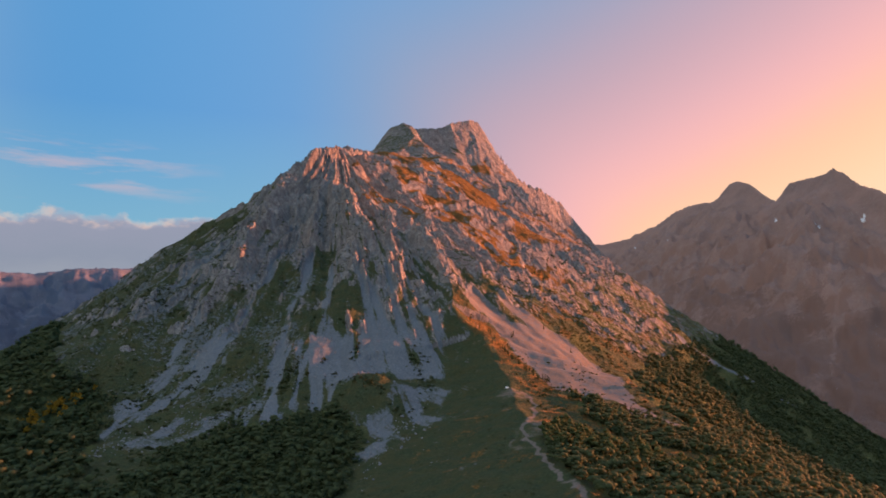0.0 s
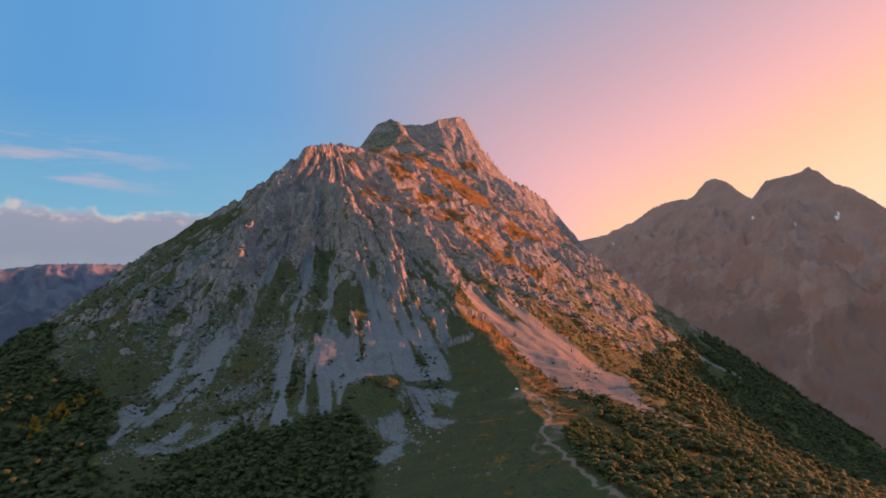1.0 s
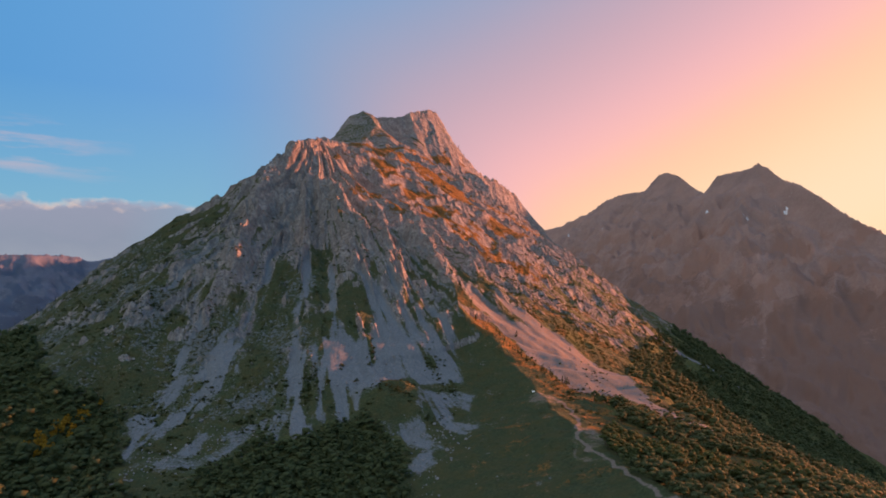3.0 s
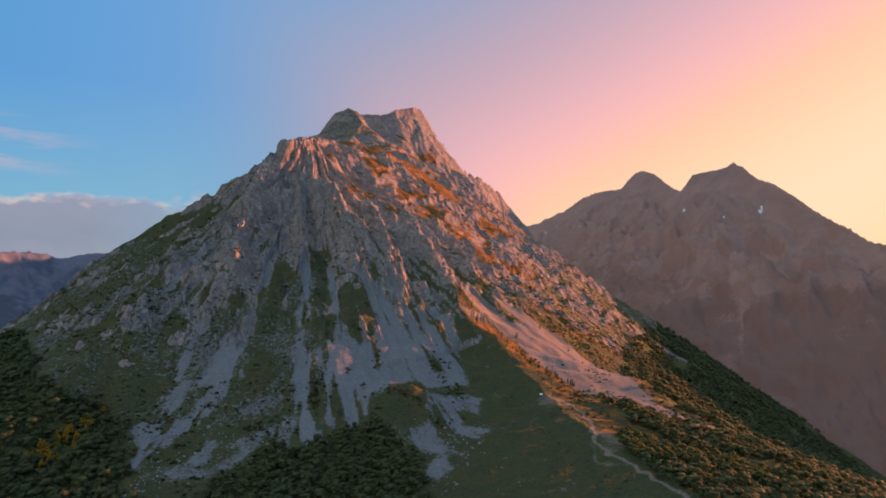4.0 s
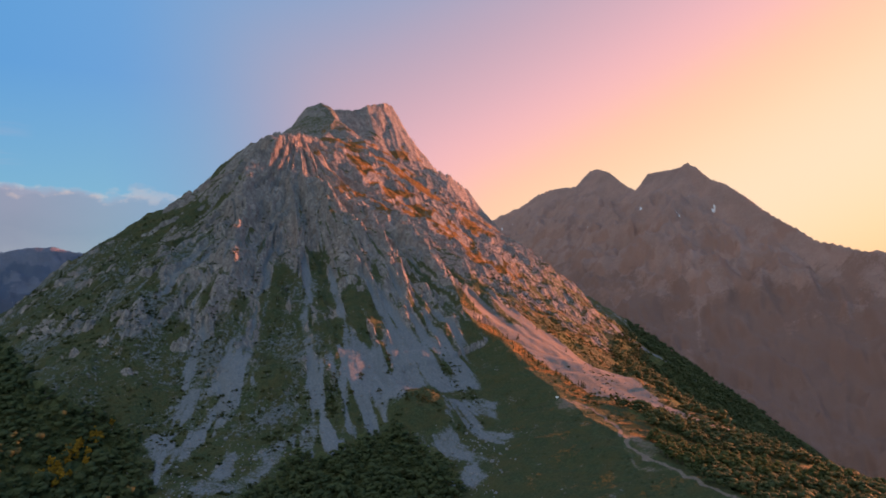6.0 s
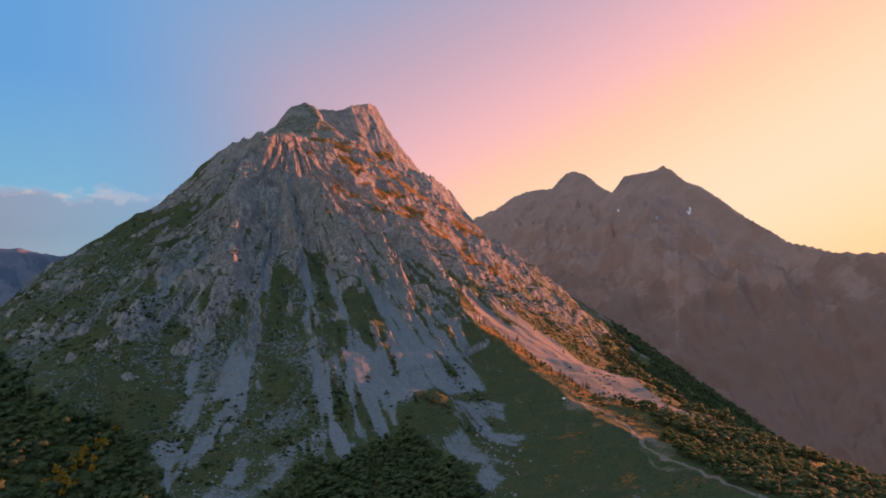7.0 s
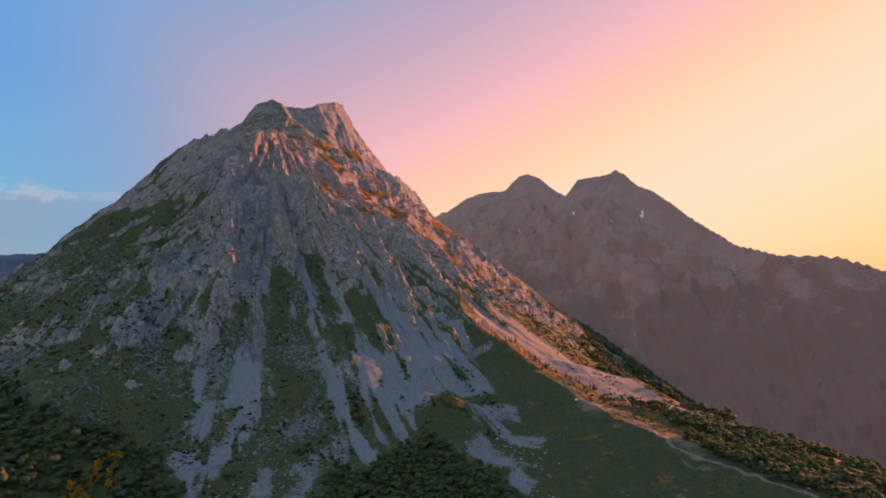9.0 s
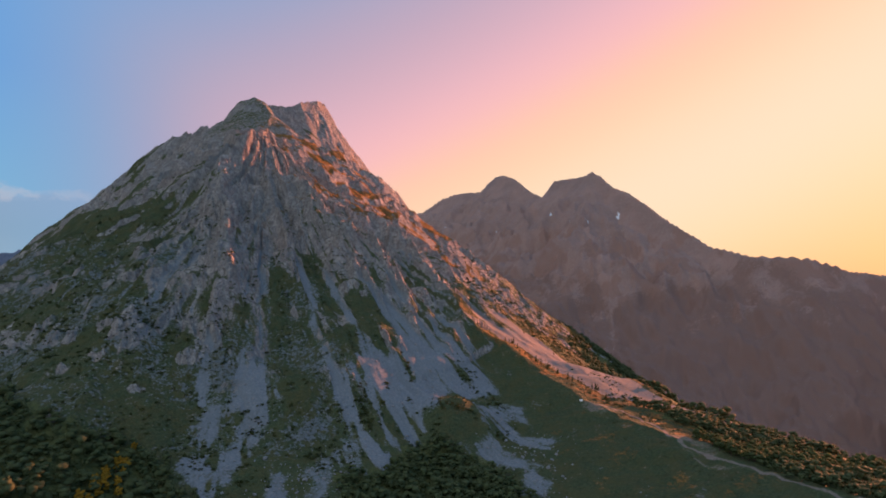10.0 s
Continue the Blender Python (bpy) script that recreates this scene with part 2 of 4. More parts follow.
LAND = land_material("mountain_land")
# base colours tinted with haze: reddish for the near distance, blue for the range
HAZED_LAND = land_material("distant_hazed_land", (0.405, 0.248, 0.205))
BLUE_HAZED_LAND = land_material("distant_blue_hazed_land", (0.115, 0.155, 0.24))
BEECH = leaf_material("beech_leaves", (0.07, 0.1, 0.04, 1), (0.115, 0.142, 0.052, 1), False)
BEECH_WOOD = leaf_material("beech_wood_leaves", (0.074, 0.104, 0.05, 1), (0.112, 0.142, 0.062, 1), True)
# beech leaves with the yellow of low sunlight in their base colour
SUN_TINTED = leaf_material("sun_tinted_leaves", (0.26, 0.17, 0.022, 1), (0.5, 0.31, 0.035, 1), False)
NEEDLES = leaf_material("needles", (0.025, 0.04, 0.016, 1), (0.06, 0.08, 0.028, 1), False)
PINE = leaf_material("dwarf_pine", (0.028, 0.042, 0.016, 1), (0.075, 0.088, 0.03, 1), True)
BARK = plain_material("bark", (0.05, 0.04, 0.03, 1), (0.16, 0.13, 0.10, 1), 2.0)
BOULDER = plain_material("limestone_boulder", (0.14, 0.15, 0.158, 1), (0.27, 0.28, 0.29, 1), 0.8)
CANVAS = plain_material("white_canvas", (0.72, 0.72, 0.70, 1), (0.84, 0.83, 0.80, 1), 1.5, 0.7, 0.1)


# ---- the shape of the land ----
def scatter(ix, iy, seed):
    """A repeatable random number from 0 to 1 for each whole-number cell."""
    h = (ix.astype(np.int64) * 374761393 + iy.astype(np.int64) * 668265263 + seed * 974634773) & 0xFFFFFFFF
    h = ((h ^ (h >> 13)) * 1274126177) & 0xFFFFFFFF
    h = ((h ^ (h >> 15)) * 2246822519) & 0xFFFFFFFF
    return ((h ^ (h >> 16)) & 0xFFFFFF) / float(0x1000000)


def grain(x, y, seed):
    """Smooth gradient noise, about -1 to 1."""
    ix, iy = np.floor(x), np.floor(y)
    fx, fy = x - ix, y - iy
    total = 0.0
    u, v = fx * fx * fx * (fx * (fx * 6 - 15) + 10), fy * fy * fy * (fy * (fy * 6 - 15) + 10)
    for i in (0, 1):
        for j in (0, 1):
            a = scatter(ix + i, iy + j, seed) * 6.28318
            total = total + (np.cos(a) * (fx - i) + np.sin(a) * (fy - j)) * (u if i else 1 - u) * (v if j else 1 - v)
    return total * 1.5


def fbm(x, y, octaves, seed, gain=0.5):
    total, size = 0.0, 1.0
    for k in range(octaves):
        total = total + size * grain(x * 2 ** k + 13.7 * k, y * 2 ** k - 7.1 * k, seed + k)
        size *= gain
    return total


def ridged(x, y, octaves, seed, gain=0.5):
    """Sharp-crested noise, about 0 to 1."""
    total, size, norm = 0.0, 1.0, 0.0
    for k in range(octaves):
        total = total + size * (1 - np.abs(grain(x * 2 ** k + 3.3 * k, y * 2 ** k + 9.2 * k, seed + k)))
        norm += size
        size *= gain
    return total / norm


def step(a, b, x):
    u = np.clip((x - a) / (b - a), 0, 1)
    return u * u * (3 - 2 * u)


def along(points, x, y):
    """Nearest place on a crest line: its height, the distance to it, and on which side (left 1, right -1)."""
    best = np.full(x.shape, 1e9)
    high, side = np.zeros(x.shape), np.zeros(x.shape)
    for (ax, ay, az), (bx, by, bz) in zip(points, points[1:]):
        dx, dy = bx - ax, by - ay
        u = np.clip(((x - ax) * dx + (y - ay) * dy) / (dx * dx + dy * dy), 0, 1)
        ex, ey = x - ax - u * dx, y - ay - u * dy
        d = np.hypot(ex, ey)
        near = d < best
        best = np.where(near, d, best)
        high = np.where(near, az + u * (bz - az), high)
        side = np.where(near, (dx * ey - dy * ex) / (math.hypot(dx, dy) * d + 1e-6), side)
    return high, best, side


def falling(points, x, y, fall):
    """The highest of the slopes that fall from each stretch of a crest line; fall(distance, left share) in metres."""
    z = np.full(x.shape, -1e4)
    for pair in zip(points, points[1:]):
        high, d, side = along(pair, x, y)
        z = np.maximum(z, high - fall(d, step(-1, 1, side)))
    return z


def tent(points, x, y, left, right):
    """A ridge that falls from its crest; left and right: slope at the crest, slope further down, and the metres between."""
    def fall(d, lefty):
        falls = [last * d + (first - last) * reach * (1 - np.exp(-d / reach)) for first, last, reach in (left, right)]
        return lefty * falls[0] + (1 - lefty) * falls[1]
    return falling(points, x, y, fall)


def over(a, b, soft):
    """The higher of two forms, rounded where they meet."""
    h = np.clip(0.5 + 0.5 * (a - b) / soft, 0, 1)
    return b + (a - b) * h + soft * h * (1 - h)


# crest lines in plan: x, y, height
NOSE = [(-168, 862, 482), (-186, 888, 496), (-168, 915, 508), (-150, 940, 514), (-128, 985, 518), (-120, 1130, 545), (-102, 1230, 566), (-80, 1320, 596), (-66, 1380, 640), (-92, 1420, 674)]
EAST_CREST = [(-95, 1420, 672), (-70, 1465, 678), (-19, 1480, 679), (1, 1490, 685), (18, 1500, 699), (53, 1529, 711), (87, 1558, 716), (111, 1566, 672), (126, 1575, 648), (145, 1583, 620), (168, 1591, 594), (190, 1599, 582), (246, 1632, 563), (309, 1672, 534), (337, 1687, 506), (368, 1711, 466), (386, 1727, 429)]
WEST_CREST = [(-95, 1420, 673), (-180, 1490, 611), (-271, 1586, 594), (-335, 1625, 516), (-420, 1690, 380), (-540, 1750, 190)]
SHOULDER = [(-205, 868, 456), (-285, 872, 418), (-385, 815, 315), (-450, 760, 246)]
FOOT_RIB = [(-250, 690, 338), (-300, 570, 258), (-318, 480, 226), (-345, 420, 200)]
CLIFF_SPUR = [(-160, 928, 509), (-136, 904, 495), (-123, 884, 486)]
CLIFF_EDGE = [(-196, 815, 456), (-176, 832, 476), (-158, 848, 487), (-142, 868, 494)]
MID_RIB = [(-208, 790, 426), (-203, 745, 398), (-198, 705, 374), (-216, 668, 350), (-226, 640, 318)]
CRAG_RIB = [(-130, 800, 428), (-88, 726, 380), (-80, 690, 342), (-88, 665, 318)]
BUTTRESS = [(20, 1502, 699), (23, 1488, 684), (28, 1468, 634), (36, 1446, 575)]
SUB_RIB = [(-50, 1402, 626), (0, 1400, 583), (60, 1400, 537), (140, 1390, 478), (230, 1380, 418)]
SADDLE = [(70, -300, 230), (62, 100, 214), (56, 306, 215), (52, 393, 215), (53, 506, 222), (47, 560, 236), (33, 612, 261), (8, 636, 287), (3, 690, 322), (-30, 760, 374)]


def massif(x, y):
    # the front crest ends in a band of cliffs, notched by gullies
    def front_fall(d, lefty):
        notched = d + 5 * grain(x / 15, y / 15, 180) + 3 * grain(x / 6, y / 6, 181)
        cliff = 30 * step(4, 13, notched) * step(1015, 960, y)
        steep = lefty * (0.70 * d + 6 * (1 - np.exp(-d / 45))) + (1 - lefty) * (0.68 * d + 4 * (1 - np.exp(-d / 60)))
        # the sunny side sinks gently from the crest as a tilted meadow, then breaks off
        gentle = 0.36 * d + 0.31 * np.clip(d - 90, 0, None)
        steep = steep + (gentle - steep) * (1 - lefty) * step(880, 980, y)
        return steep + cliff * (0.35 + 0.65 * lefty) + 20 * step(960, 1015, y) * (1 - np.exp(-d / 45)) * lefty

    main = falling(NOSE[:7], x, y, front_fall)
    main = over(main, tent(NOSE[6:], x, y, (0.95, 0.9, 45), (0.95, 0.68, 45)), 12)
    main = over(main, tent(EAST_CREST[:12], x, y, (1.5, 1.2, 60), (2.0, 1.06, 60)), 10)
    main = over(main, tent(EAST_CREST[11:], x, y, (1.5, 1.2, 60), (1.6, 1.04, 60)), 10)
    main = over(main, tent(BUTTRESS, x, y, (2.2, 1.6, 30), (3.0, 1.4, 26)), 4)
    main = over(main, tent(SUB_RIB, x, y, (0.85, 0.9, 60), (0.85, 0.82, 60)), 10)
    main = over(main, tent(WEST_CREST, x, y, (1.0, 0.98, 100), (0.9, 0.85, 200)), 20)
    main = over(main, tent(SHOULDER, x, y, (0.95, 0.72, 60), (0.9, 0.72, 60)), 16)
    main = over(main, tent(FOOT_RIB, x, y, (0.6, 0.6, 60), (0.22, 0.45, 80)), 24)
    main = over(main, tent(CRAG_RIB, x, y, (1.2, 0.8, 30), (1.2, 0.8, 30)), 8)
    main = over(main, tent(CLIFF_SPUR, x, y, (2.2, 0.9, 16), (1.6, 0.9, 14)), 5)
    main = over(main, tent(CLIFF_EDGE, x, y, (0.95, 0.85, 30), (2.9, 0.95, 15)), 5)
    main = over(main, tent(MID_RIB, x, y, (1.1, 0.85, 24), (1.1, 0.85, 24)), 10)
    # the rounded top of the front summit
    r = np.hypot(x + 92, y - 1425)
    dome = 677 - r * r / 50
    capped = over(np.minimum(main, dome + 8 + 200 * step(25, 55, r)), dome, 8)
    return np.where(r < 60, capped, main)


def rough_height(x, y):
    base = 194 - 0.14 * np.clip(440 - y, 0, 300) * step(40, -20, x) - 0.36 * np.clip(x - 150, 0, 900) - 0.12 * np.clip(-290 - x, 0, 700)
    base = base - 0.30 * np.clip(np.hypot(x + 130, y - 500) - 800, 0, 1200)
    z = over(massif(x, y), base, 30)

    def fall(d, lefty):
        left = np.where(d < 60, 0.27 * d, 16.2 + 0.3 * (d - 60)) + 0.3 * step(530, 590, y) * d
        right = np.where(d < 120, 0.15 * d, 18 + 0.42 * (d - 120))
        drop = lefty * left + (1 - lefty) * right
        drop = drop + (1.0 * d - drop) * step(590, 680, y)
        return drop + (0.45 + 0.25 * lefty) * np.clip(d - 140 + 40 * lefty, 0, None)

    high, d, side = along(SADDLE, x, y)
    return over(z, high - fall(d, step(-1, 1, side)), 14)


# ---- what covers the ground ----
def fall_line(x, y):
    """Places on the front and the flanks: across the slope, and down it from the crest."""
    ahead = np.maximum(y - 868, 0)
    turn = np.arctan2(x + 150, np.maximum(868 - y, 0) + 1e-3)
    u = turn * 200 + np.sign(x + 150) * ahead
    _, d, _ = along(NOSE, x, y)
    return u, d


def near_line(points, x, y, width):
    """1 on a line, 0 at its width."""
    _, d, _ = along([(a, b, 0) for a, b in points], x, y)
    return np.clip(1 - d / width, 0, 1)


def inside(points, x, y):
    """Metres inside a closed outline (minus: outside)."""
    hit = np.zeros(x.shape, bool)
    n = len(points)
    for i in range(n):
        (ax, ay), (bx, by) = points[i], points[(i + 1) % n]
        cross = ((ay > y) != (by > y)) & (x < (bx - ax) * (y - ay) / ((by - ay) or 1e-9) + ax)
        hit ^= cross
    _, d, _ = along([(a, b, 0) for a, b in points + points[:1]], x, y)
    return np.where(hit, d, -d)


MAIN_SCREE = [(-87, 658), (-71, 644), (-58, 623), (-41, 633), (-22, 633), (-4, 632), (-2, 614), (0, 597), (-1, 577), (-2, 545), (-20, 545), (-37, 536), (-46, 551), (-65, 515), (-78, 506), (-88, 498), (-109, 487), (-123, 470), (-142, 465), (-144, 512), (-147, 546), (-145, 575), (-151, 606), (-143, 631), (-138, 603), (-135, 576), (-114, 570), (-113, 601), (-114, 632), (-107, 599), (-100, 583), (-89, 577), (-80, 582), (-76, 601), (-82, 629)]
WEST_SCREES = [
    [(-199, 604), (-188, 623), (-184, 603), (-186, 549), (-188, 528), (-191, 517), (-197, 517), (-203, 505), (-218, 495), (-226, 470), (-234, 452), (-240, 465), (-236, 475), (-226, 495), (-220, 513), (-212, 528), (-221, 540), (-212, 551), (-207, 578), (-202, 590)],
    [(-197, 488), (-192, 472), (-193, 449), (-202, 453), (-202, 472)],
    [(-254, 503), (-235, 501), (-234, 475), (-237, 448), (-249, 482)],
    [(-240, 533), (-227, 550), (-222, 536), (-227, 518), (-237, 511)]]
BLOCK_FIELD = [(-170, 492), (-145, 503), (-139, 477), (-155, 466), (-165, 445), (-178, 435), (-193, 424), (-215, 422), (-222, 441), (-192, 445), (-180, 461)]
# thin runs of stones: the line and its half width
STONE_RUNS = [
    ([(-141, 690), (-143, 649), (-144, 626)], 5.0), ([(-124, 701), (-119, 665), (-114, 639), (-114, 601)], 4.0), ([(-53, 664), (-44, 644), (-32, 632)], 8.0),
    ([(-176, 740), (-180, 682), (-181, 648), (-183, 624), (-185, 601)], 5.0), ([(-242, 635), (-232, 593), (-218, 577)], 4.0), ([(-231, 577), (-235, 559), (-236, 546)], 4.0),
    ([(-458, 659), (-458, 708)], 6.0)]
EAST_SCREE = [(59, 722), (84, 706), (115, 700), (147, 692), (164, 667), (161, 600), (158, 545), (158, 490), (174, 450), (166, 446), (142, 476), (136, 512), (119, 520), (96, 517), (83, 538), (80, 563), (70, 580), (62, 604), (60, 645), (47, 658), (29, 660), (12, 676), (33, 698), (51, 692), (72, 678), (90, 681), (78, 692), (66, 701)]
LOW_SCREE = [(-40, 518), (-4, 543), (1, 515), (0, 473), (-10, 446), (-26, 455), (-36, 422), (-51, 399), (-53, 415), (-48, 436), (-53, 463), (-68, 480), (-76, 484), (-50, 488), (-44, 503)]
LOW_MEADOW = [(-82, 507), (-68, 517), (-52, 540), (-43, 514), (-48, 489), (-60, 482), (-80, 485), (-87, 496)]
GRASS_SPUR = [(-180, 676), (-155, 664), (-148, 635), (-153, 606), (-147, 565), (-146, 526), (-158, 524), (-177, 524), (-178, 556), (-185, 608), (-183, 632)]
GRASS_RIBS = [([(-127, 698), (-128, 653), (-128, 619), (-130, 574)], 12), ([(-101, 640), (-100, 607), (-95, 582)], 7), ([(-90, 634), (-83, 606), (-81, 585)], 7), ([(-81, 590), (-76, 555)], 4)]
WEST_MEADOW = [(-200, 780), (-189, 777), (-233, 771), (-276, 773), (-309, 764), (-338, 809), (-304, 822), (-277, 847)]
# summer-burnt grass on the tilted shelves of the sunny side
DRY_SHELVES = [
    [(-95, 1000), (-65, 1010), (-42, 975), (-2, 950), (39, 945), (78, 928), (110, 930), (74, 864), (39, 880), (0, 888), (-31, 898), (-57, 922)],
    [(-104, 833), (-73, 866), (-44, 864), (-29, 856), (-41, 817), (-69, 827), (-98, 822)],
    [(-85, 1100), (-60, 1210), (0, 1260), (70, 1230), (140, 1130), (190, 1050), (165, 1000), (131, 960), (99, 1010), (37, 985), (-14, 1010)],
    [(51, 875), (83, 872), (129, 918), (173, 920), (153, 894), (87, 822), (53, 812)]]
TRAIL = [(66, 150), (62, 240), (58, 280), (51, 311), (51, 345), (48, 370), (51, 396), (60, 425), (66, 455), (66, 485), (57, 503)]
TRAIL_LOOP = [(49, 343), (40, 362), (41, 379), (51, 397)]
WOOD_FRONT = [(-57, 300), (-58, 396), (-52, 420), (-55, 453), (-62, 475), (-78, 482), (-86, 490), (-109, 484), (-121, 470), (-138, 462), (-159, 461), (-168, 436), (-180, 425), (-190, 372), (-230, 300)]
WOOD_WEST = [(-205, 360), (-237, 423), (-246, 460), (-262, 500), (-281, 505), (-306, 517), (-325, 525), (-350, 567), (-385, 640), (-440, 715), (-560, 790), (-700, 600), (-450, 250), (-220, 300)]
WOOD_TERRACE = [(61, 392), (79, 412), (92, 392), (108, 366), (140, 345), (190, 350), (240, 320), (260, 300), (260, 120), (80, 150), (72, 262), (58, 295), (57, 340)]
WOOD_HEDGE = [(101, 500), (118, 500), (132, 468), (150, 452), (180, 436), (250, 430), (340, 400), (320, 280), (215, 368), (160, 372), (136, 384), (118, 392), (110, 415), (101, 441)]
WOOD_EAST = [(178, 500), (176, 570), (186, 640), (222, 720), (272, 820), (330, 920), (410, 1030), (500, 1150), (590, 1330), (640, 1480), (900, 1400), (760, 700), (560, 300), (300, 330), (215, 440), (190, 470)]
GULLIES = [([(-165, 740), (-176, 640), (-180, 580)], 46, 14), ([(-120, 700), (-128, 640)], 40, 7), ([(-225, 620), (-222, 560), (-228, 520)], 45, 6)]


def cover_of(x, y, z):
    u, d = fall_line(x, y)
    rag = fbm(u / 38, d / 95, 4, 40)
    rag2 = fbm(x / 24, y / 24, 4, 50)
    thread = fbm(u / 6.5, d / 75, 3, 55)
    out = {}
    # bare rock above, meadow below, with tongues of grass between the ribs
    bare = step(-1, 1, (z - (300 + 112 * step(-40, -230, u) - 78 * step(210, 300, u)) + 62 * rag + 30 * rag2 + 30 * thread) / 55)
    turf = 1 - bare
    slabs = fbm(u / 55 - d / 150, d / 130, 4, 60)
    dry = np.zeros(x.shape)
    for outline in DRY_SHELVES:
        dry = np.maximum(dry, step(-14, 10, inside(outline, x, y) + 16 * slabs + 12 * rag2))
    ledges = step(10, 40, x + 150 - 0.06 * (y - 868)) * step(-20, 60, y - 900) + step(250, 320, u) * step(900, 880, y)
    dry = np.maximum(dry, 0.8 * ledges * step(330, 380, z) * step(640, 590, z) * step(0.1, 0.4, slabs - 0.2 * step(210, 330, x)))
    west_meadow = step(-30, -90, x + 150) * step(700, 900, y) * step(690, 600, z) * step(0.0, 0.35, fbm(x / 70, y / 55, 4, 66) + 0.1 - 0.15 * step(440, 540, z))
    west_meadow = np.maximum(west_meadow, step(-10, 10, inside(WEST_MEADOW, x, y) + 10 * rag2))
    dome = step(125, 70, np.hypot(x + 95, y - 1405)) * step(30, -20, x + 30)
    outcrop = step(0.18, 0.5, fbm(u / 22, d / 30, 4, 70)) * step(215, 260, z) * step(350, 300, z) * step(30, -30, x) * 0.8
    grass = np.clip(np.maximum.reduce([turf - outcrop, west_meadow, 0.5 * dome]), 0, 1)
    scree = step(-6, 6, inside(MAIN_SCREE, x, y) + 1.5 + 4 * rag + 4 * rag2 + 4 * thread)
    for outline in WEST_SCREES:
        scree = np.maximum(scree, 0.9 * step(-5, 5, inside(outline, x, y) + 1 + 5 * rag2 + 3 * thread))
    scree = np.maximum(scree, 0.62 * step(-8, 8, inside(BLOCK_FIELD, x, y) + 9 * rag2))
    for line, width in STONE_RUNS:
        scree = np.maximum(scree, 0.85 * step(0.1, 0.6, near_line(line, x + 2 * thread, y, 1.7 * width) + 0.3 * rag2))
    scree = np.maximum(scree, step(-7, 7, inside(LOW_SCREE, x, y) + 9 * rag2) * 0.8)
    fingers = step(0.05, 0.5, fbm(u / 13, d / 120, 3, 80) + 0.3 * thread) * step(285, 305, z) * step(372, 330, z) * step(-190, -150, u) * step(210, 150, u)
    scree = np.maximum(scree, fingers * 0.7)
    for line, width in GRASS_RIBS:
        rib = 0.9 * step(0.0, 0.8, near_line(line, x, y, 1.5 * width) + 0.45 * rag + 0.6 * thread)
        scree, grass = scree * (1 - rib), np.maximum(grass, rib)
    spur = 0.9 * step(-9, 9, inside(GRASS_SPUR, x, y) + 8 * rag2 + 9 * thread)
    scree, grass = scree * (1 - spur), np.maximum(grass, spur)
    patch = step(-5, 5, inside(LOW_MEADOW, x, y) + 7 * rag2)
    scree = scree * (1 - patch)
    grass = np.maximum(grass, patch)
    east_scree = step(-4, 4, inside(EAST_SCREE, x, y) + 3 * rag2 + 2 * thread)
    scree = np.maximum(scree, east_scree)
    strip = step(0.1, 0.5, near_line([(369, 981), (400, 963), (445, 969), (500, 1000), (560, 1010)], x, y, 9) + 0.2 * rag2)
    scree = np.maximum(scree, strip * 0.9)
    wood = np.zeros(x.shape)
    for outline in (WOOD_FRONT, WOOD_WEST, WOOD_TERRACE, WOOD_HEDGE, WOOD_EAST):
        wood = np.maximum(wood, step(-6, 8, inside(outline, x, y) + 10 * rag2))
    brown = step(60, 120, x) * step(600, 680, y) * step(355, 310, z) * step(190, 235, z) * (0.5 + 0.7 * rag2)
    scrub = 0.7 * step(0.0, 0.4, fbm(u / 40, d / 60, 4, 95) + 0.15) * step(350, 285, z) * step(60, 120, x) * step(630, 700, y)
    wood = np.maximum(wood, 0.9 * scrub) * (1 - scree)
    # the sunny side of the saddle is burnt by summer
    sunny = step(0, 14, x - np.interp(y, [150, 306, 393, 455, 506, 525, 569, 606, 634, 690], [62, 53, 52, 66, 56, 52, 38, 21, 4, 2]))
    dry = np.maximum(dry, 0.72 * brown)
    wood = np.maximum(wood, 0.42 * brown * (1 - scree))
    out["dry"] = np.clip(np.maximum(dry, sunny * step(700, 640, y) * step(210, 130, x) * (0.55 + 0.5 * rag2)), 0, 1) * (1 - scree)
    pale = step(0.1, 0.6, fbm(x / 30, y / 18, 4, 90)) * step(520, 470, y) * step(-40, 0, x) * 0.36
    out["dry"] = np.maximum(out["dry"], pale)
    sway, sway2 = 3 * grain(x / 11, y / 11, 185), 3 * grain(x / 11, y / 11, 186)
    trod = np.maximum(step(0.15, 0.7, near_line(TRAIL, x + sway, y + sway2, 2.4)), 0.42 * step(0.1, 0.7, near_line(TRAIL_LOOP, x + sway, y + sway2, 2.2)))
    trod = np.maximum(trod, 0.5 * step(-3, 4, 13 - np.hypot((x - 50) * 0.8, y - 486) + 8 * rag2))
    out["trod"] = np.maximum(trod, 0.5 * step(-3, 4, 9 - np.hypot(x - 58, (y - 392) * 0.5) + 6 * rag2))
    out["trod"] = np.maximum(out["trod"], 0.62 * east_scree)
    out["grass"], out["scree"], out["wood"] = grass, scree * (1 - trod), wood
    out["rock"] = np.clip(1 - np.maximum.reduce([grass, scree, wood, out["dry"] * 0.8]), 0, 1)
    return out


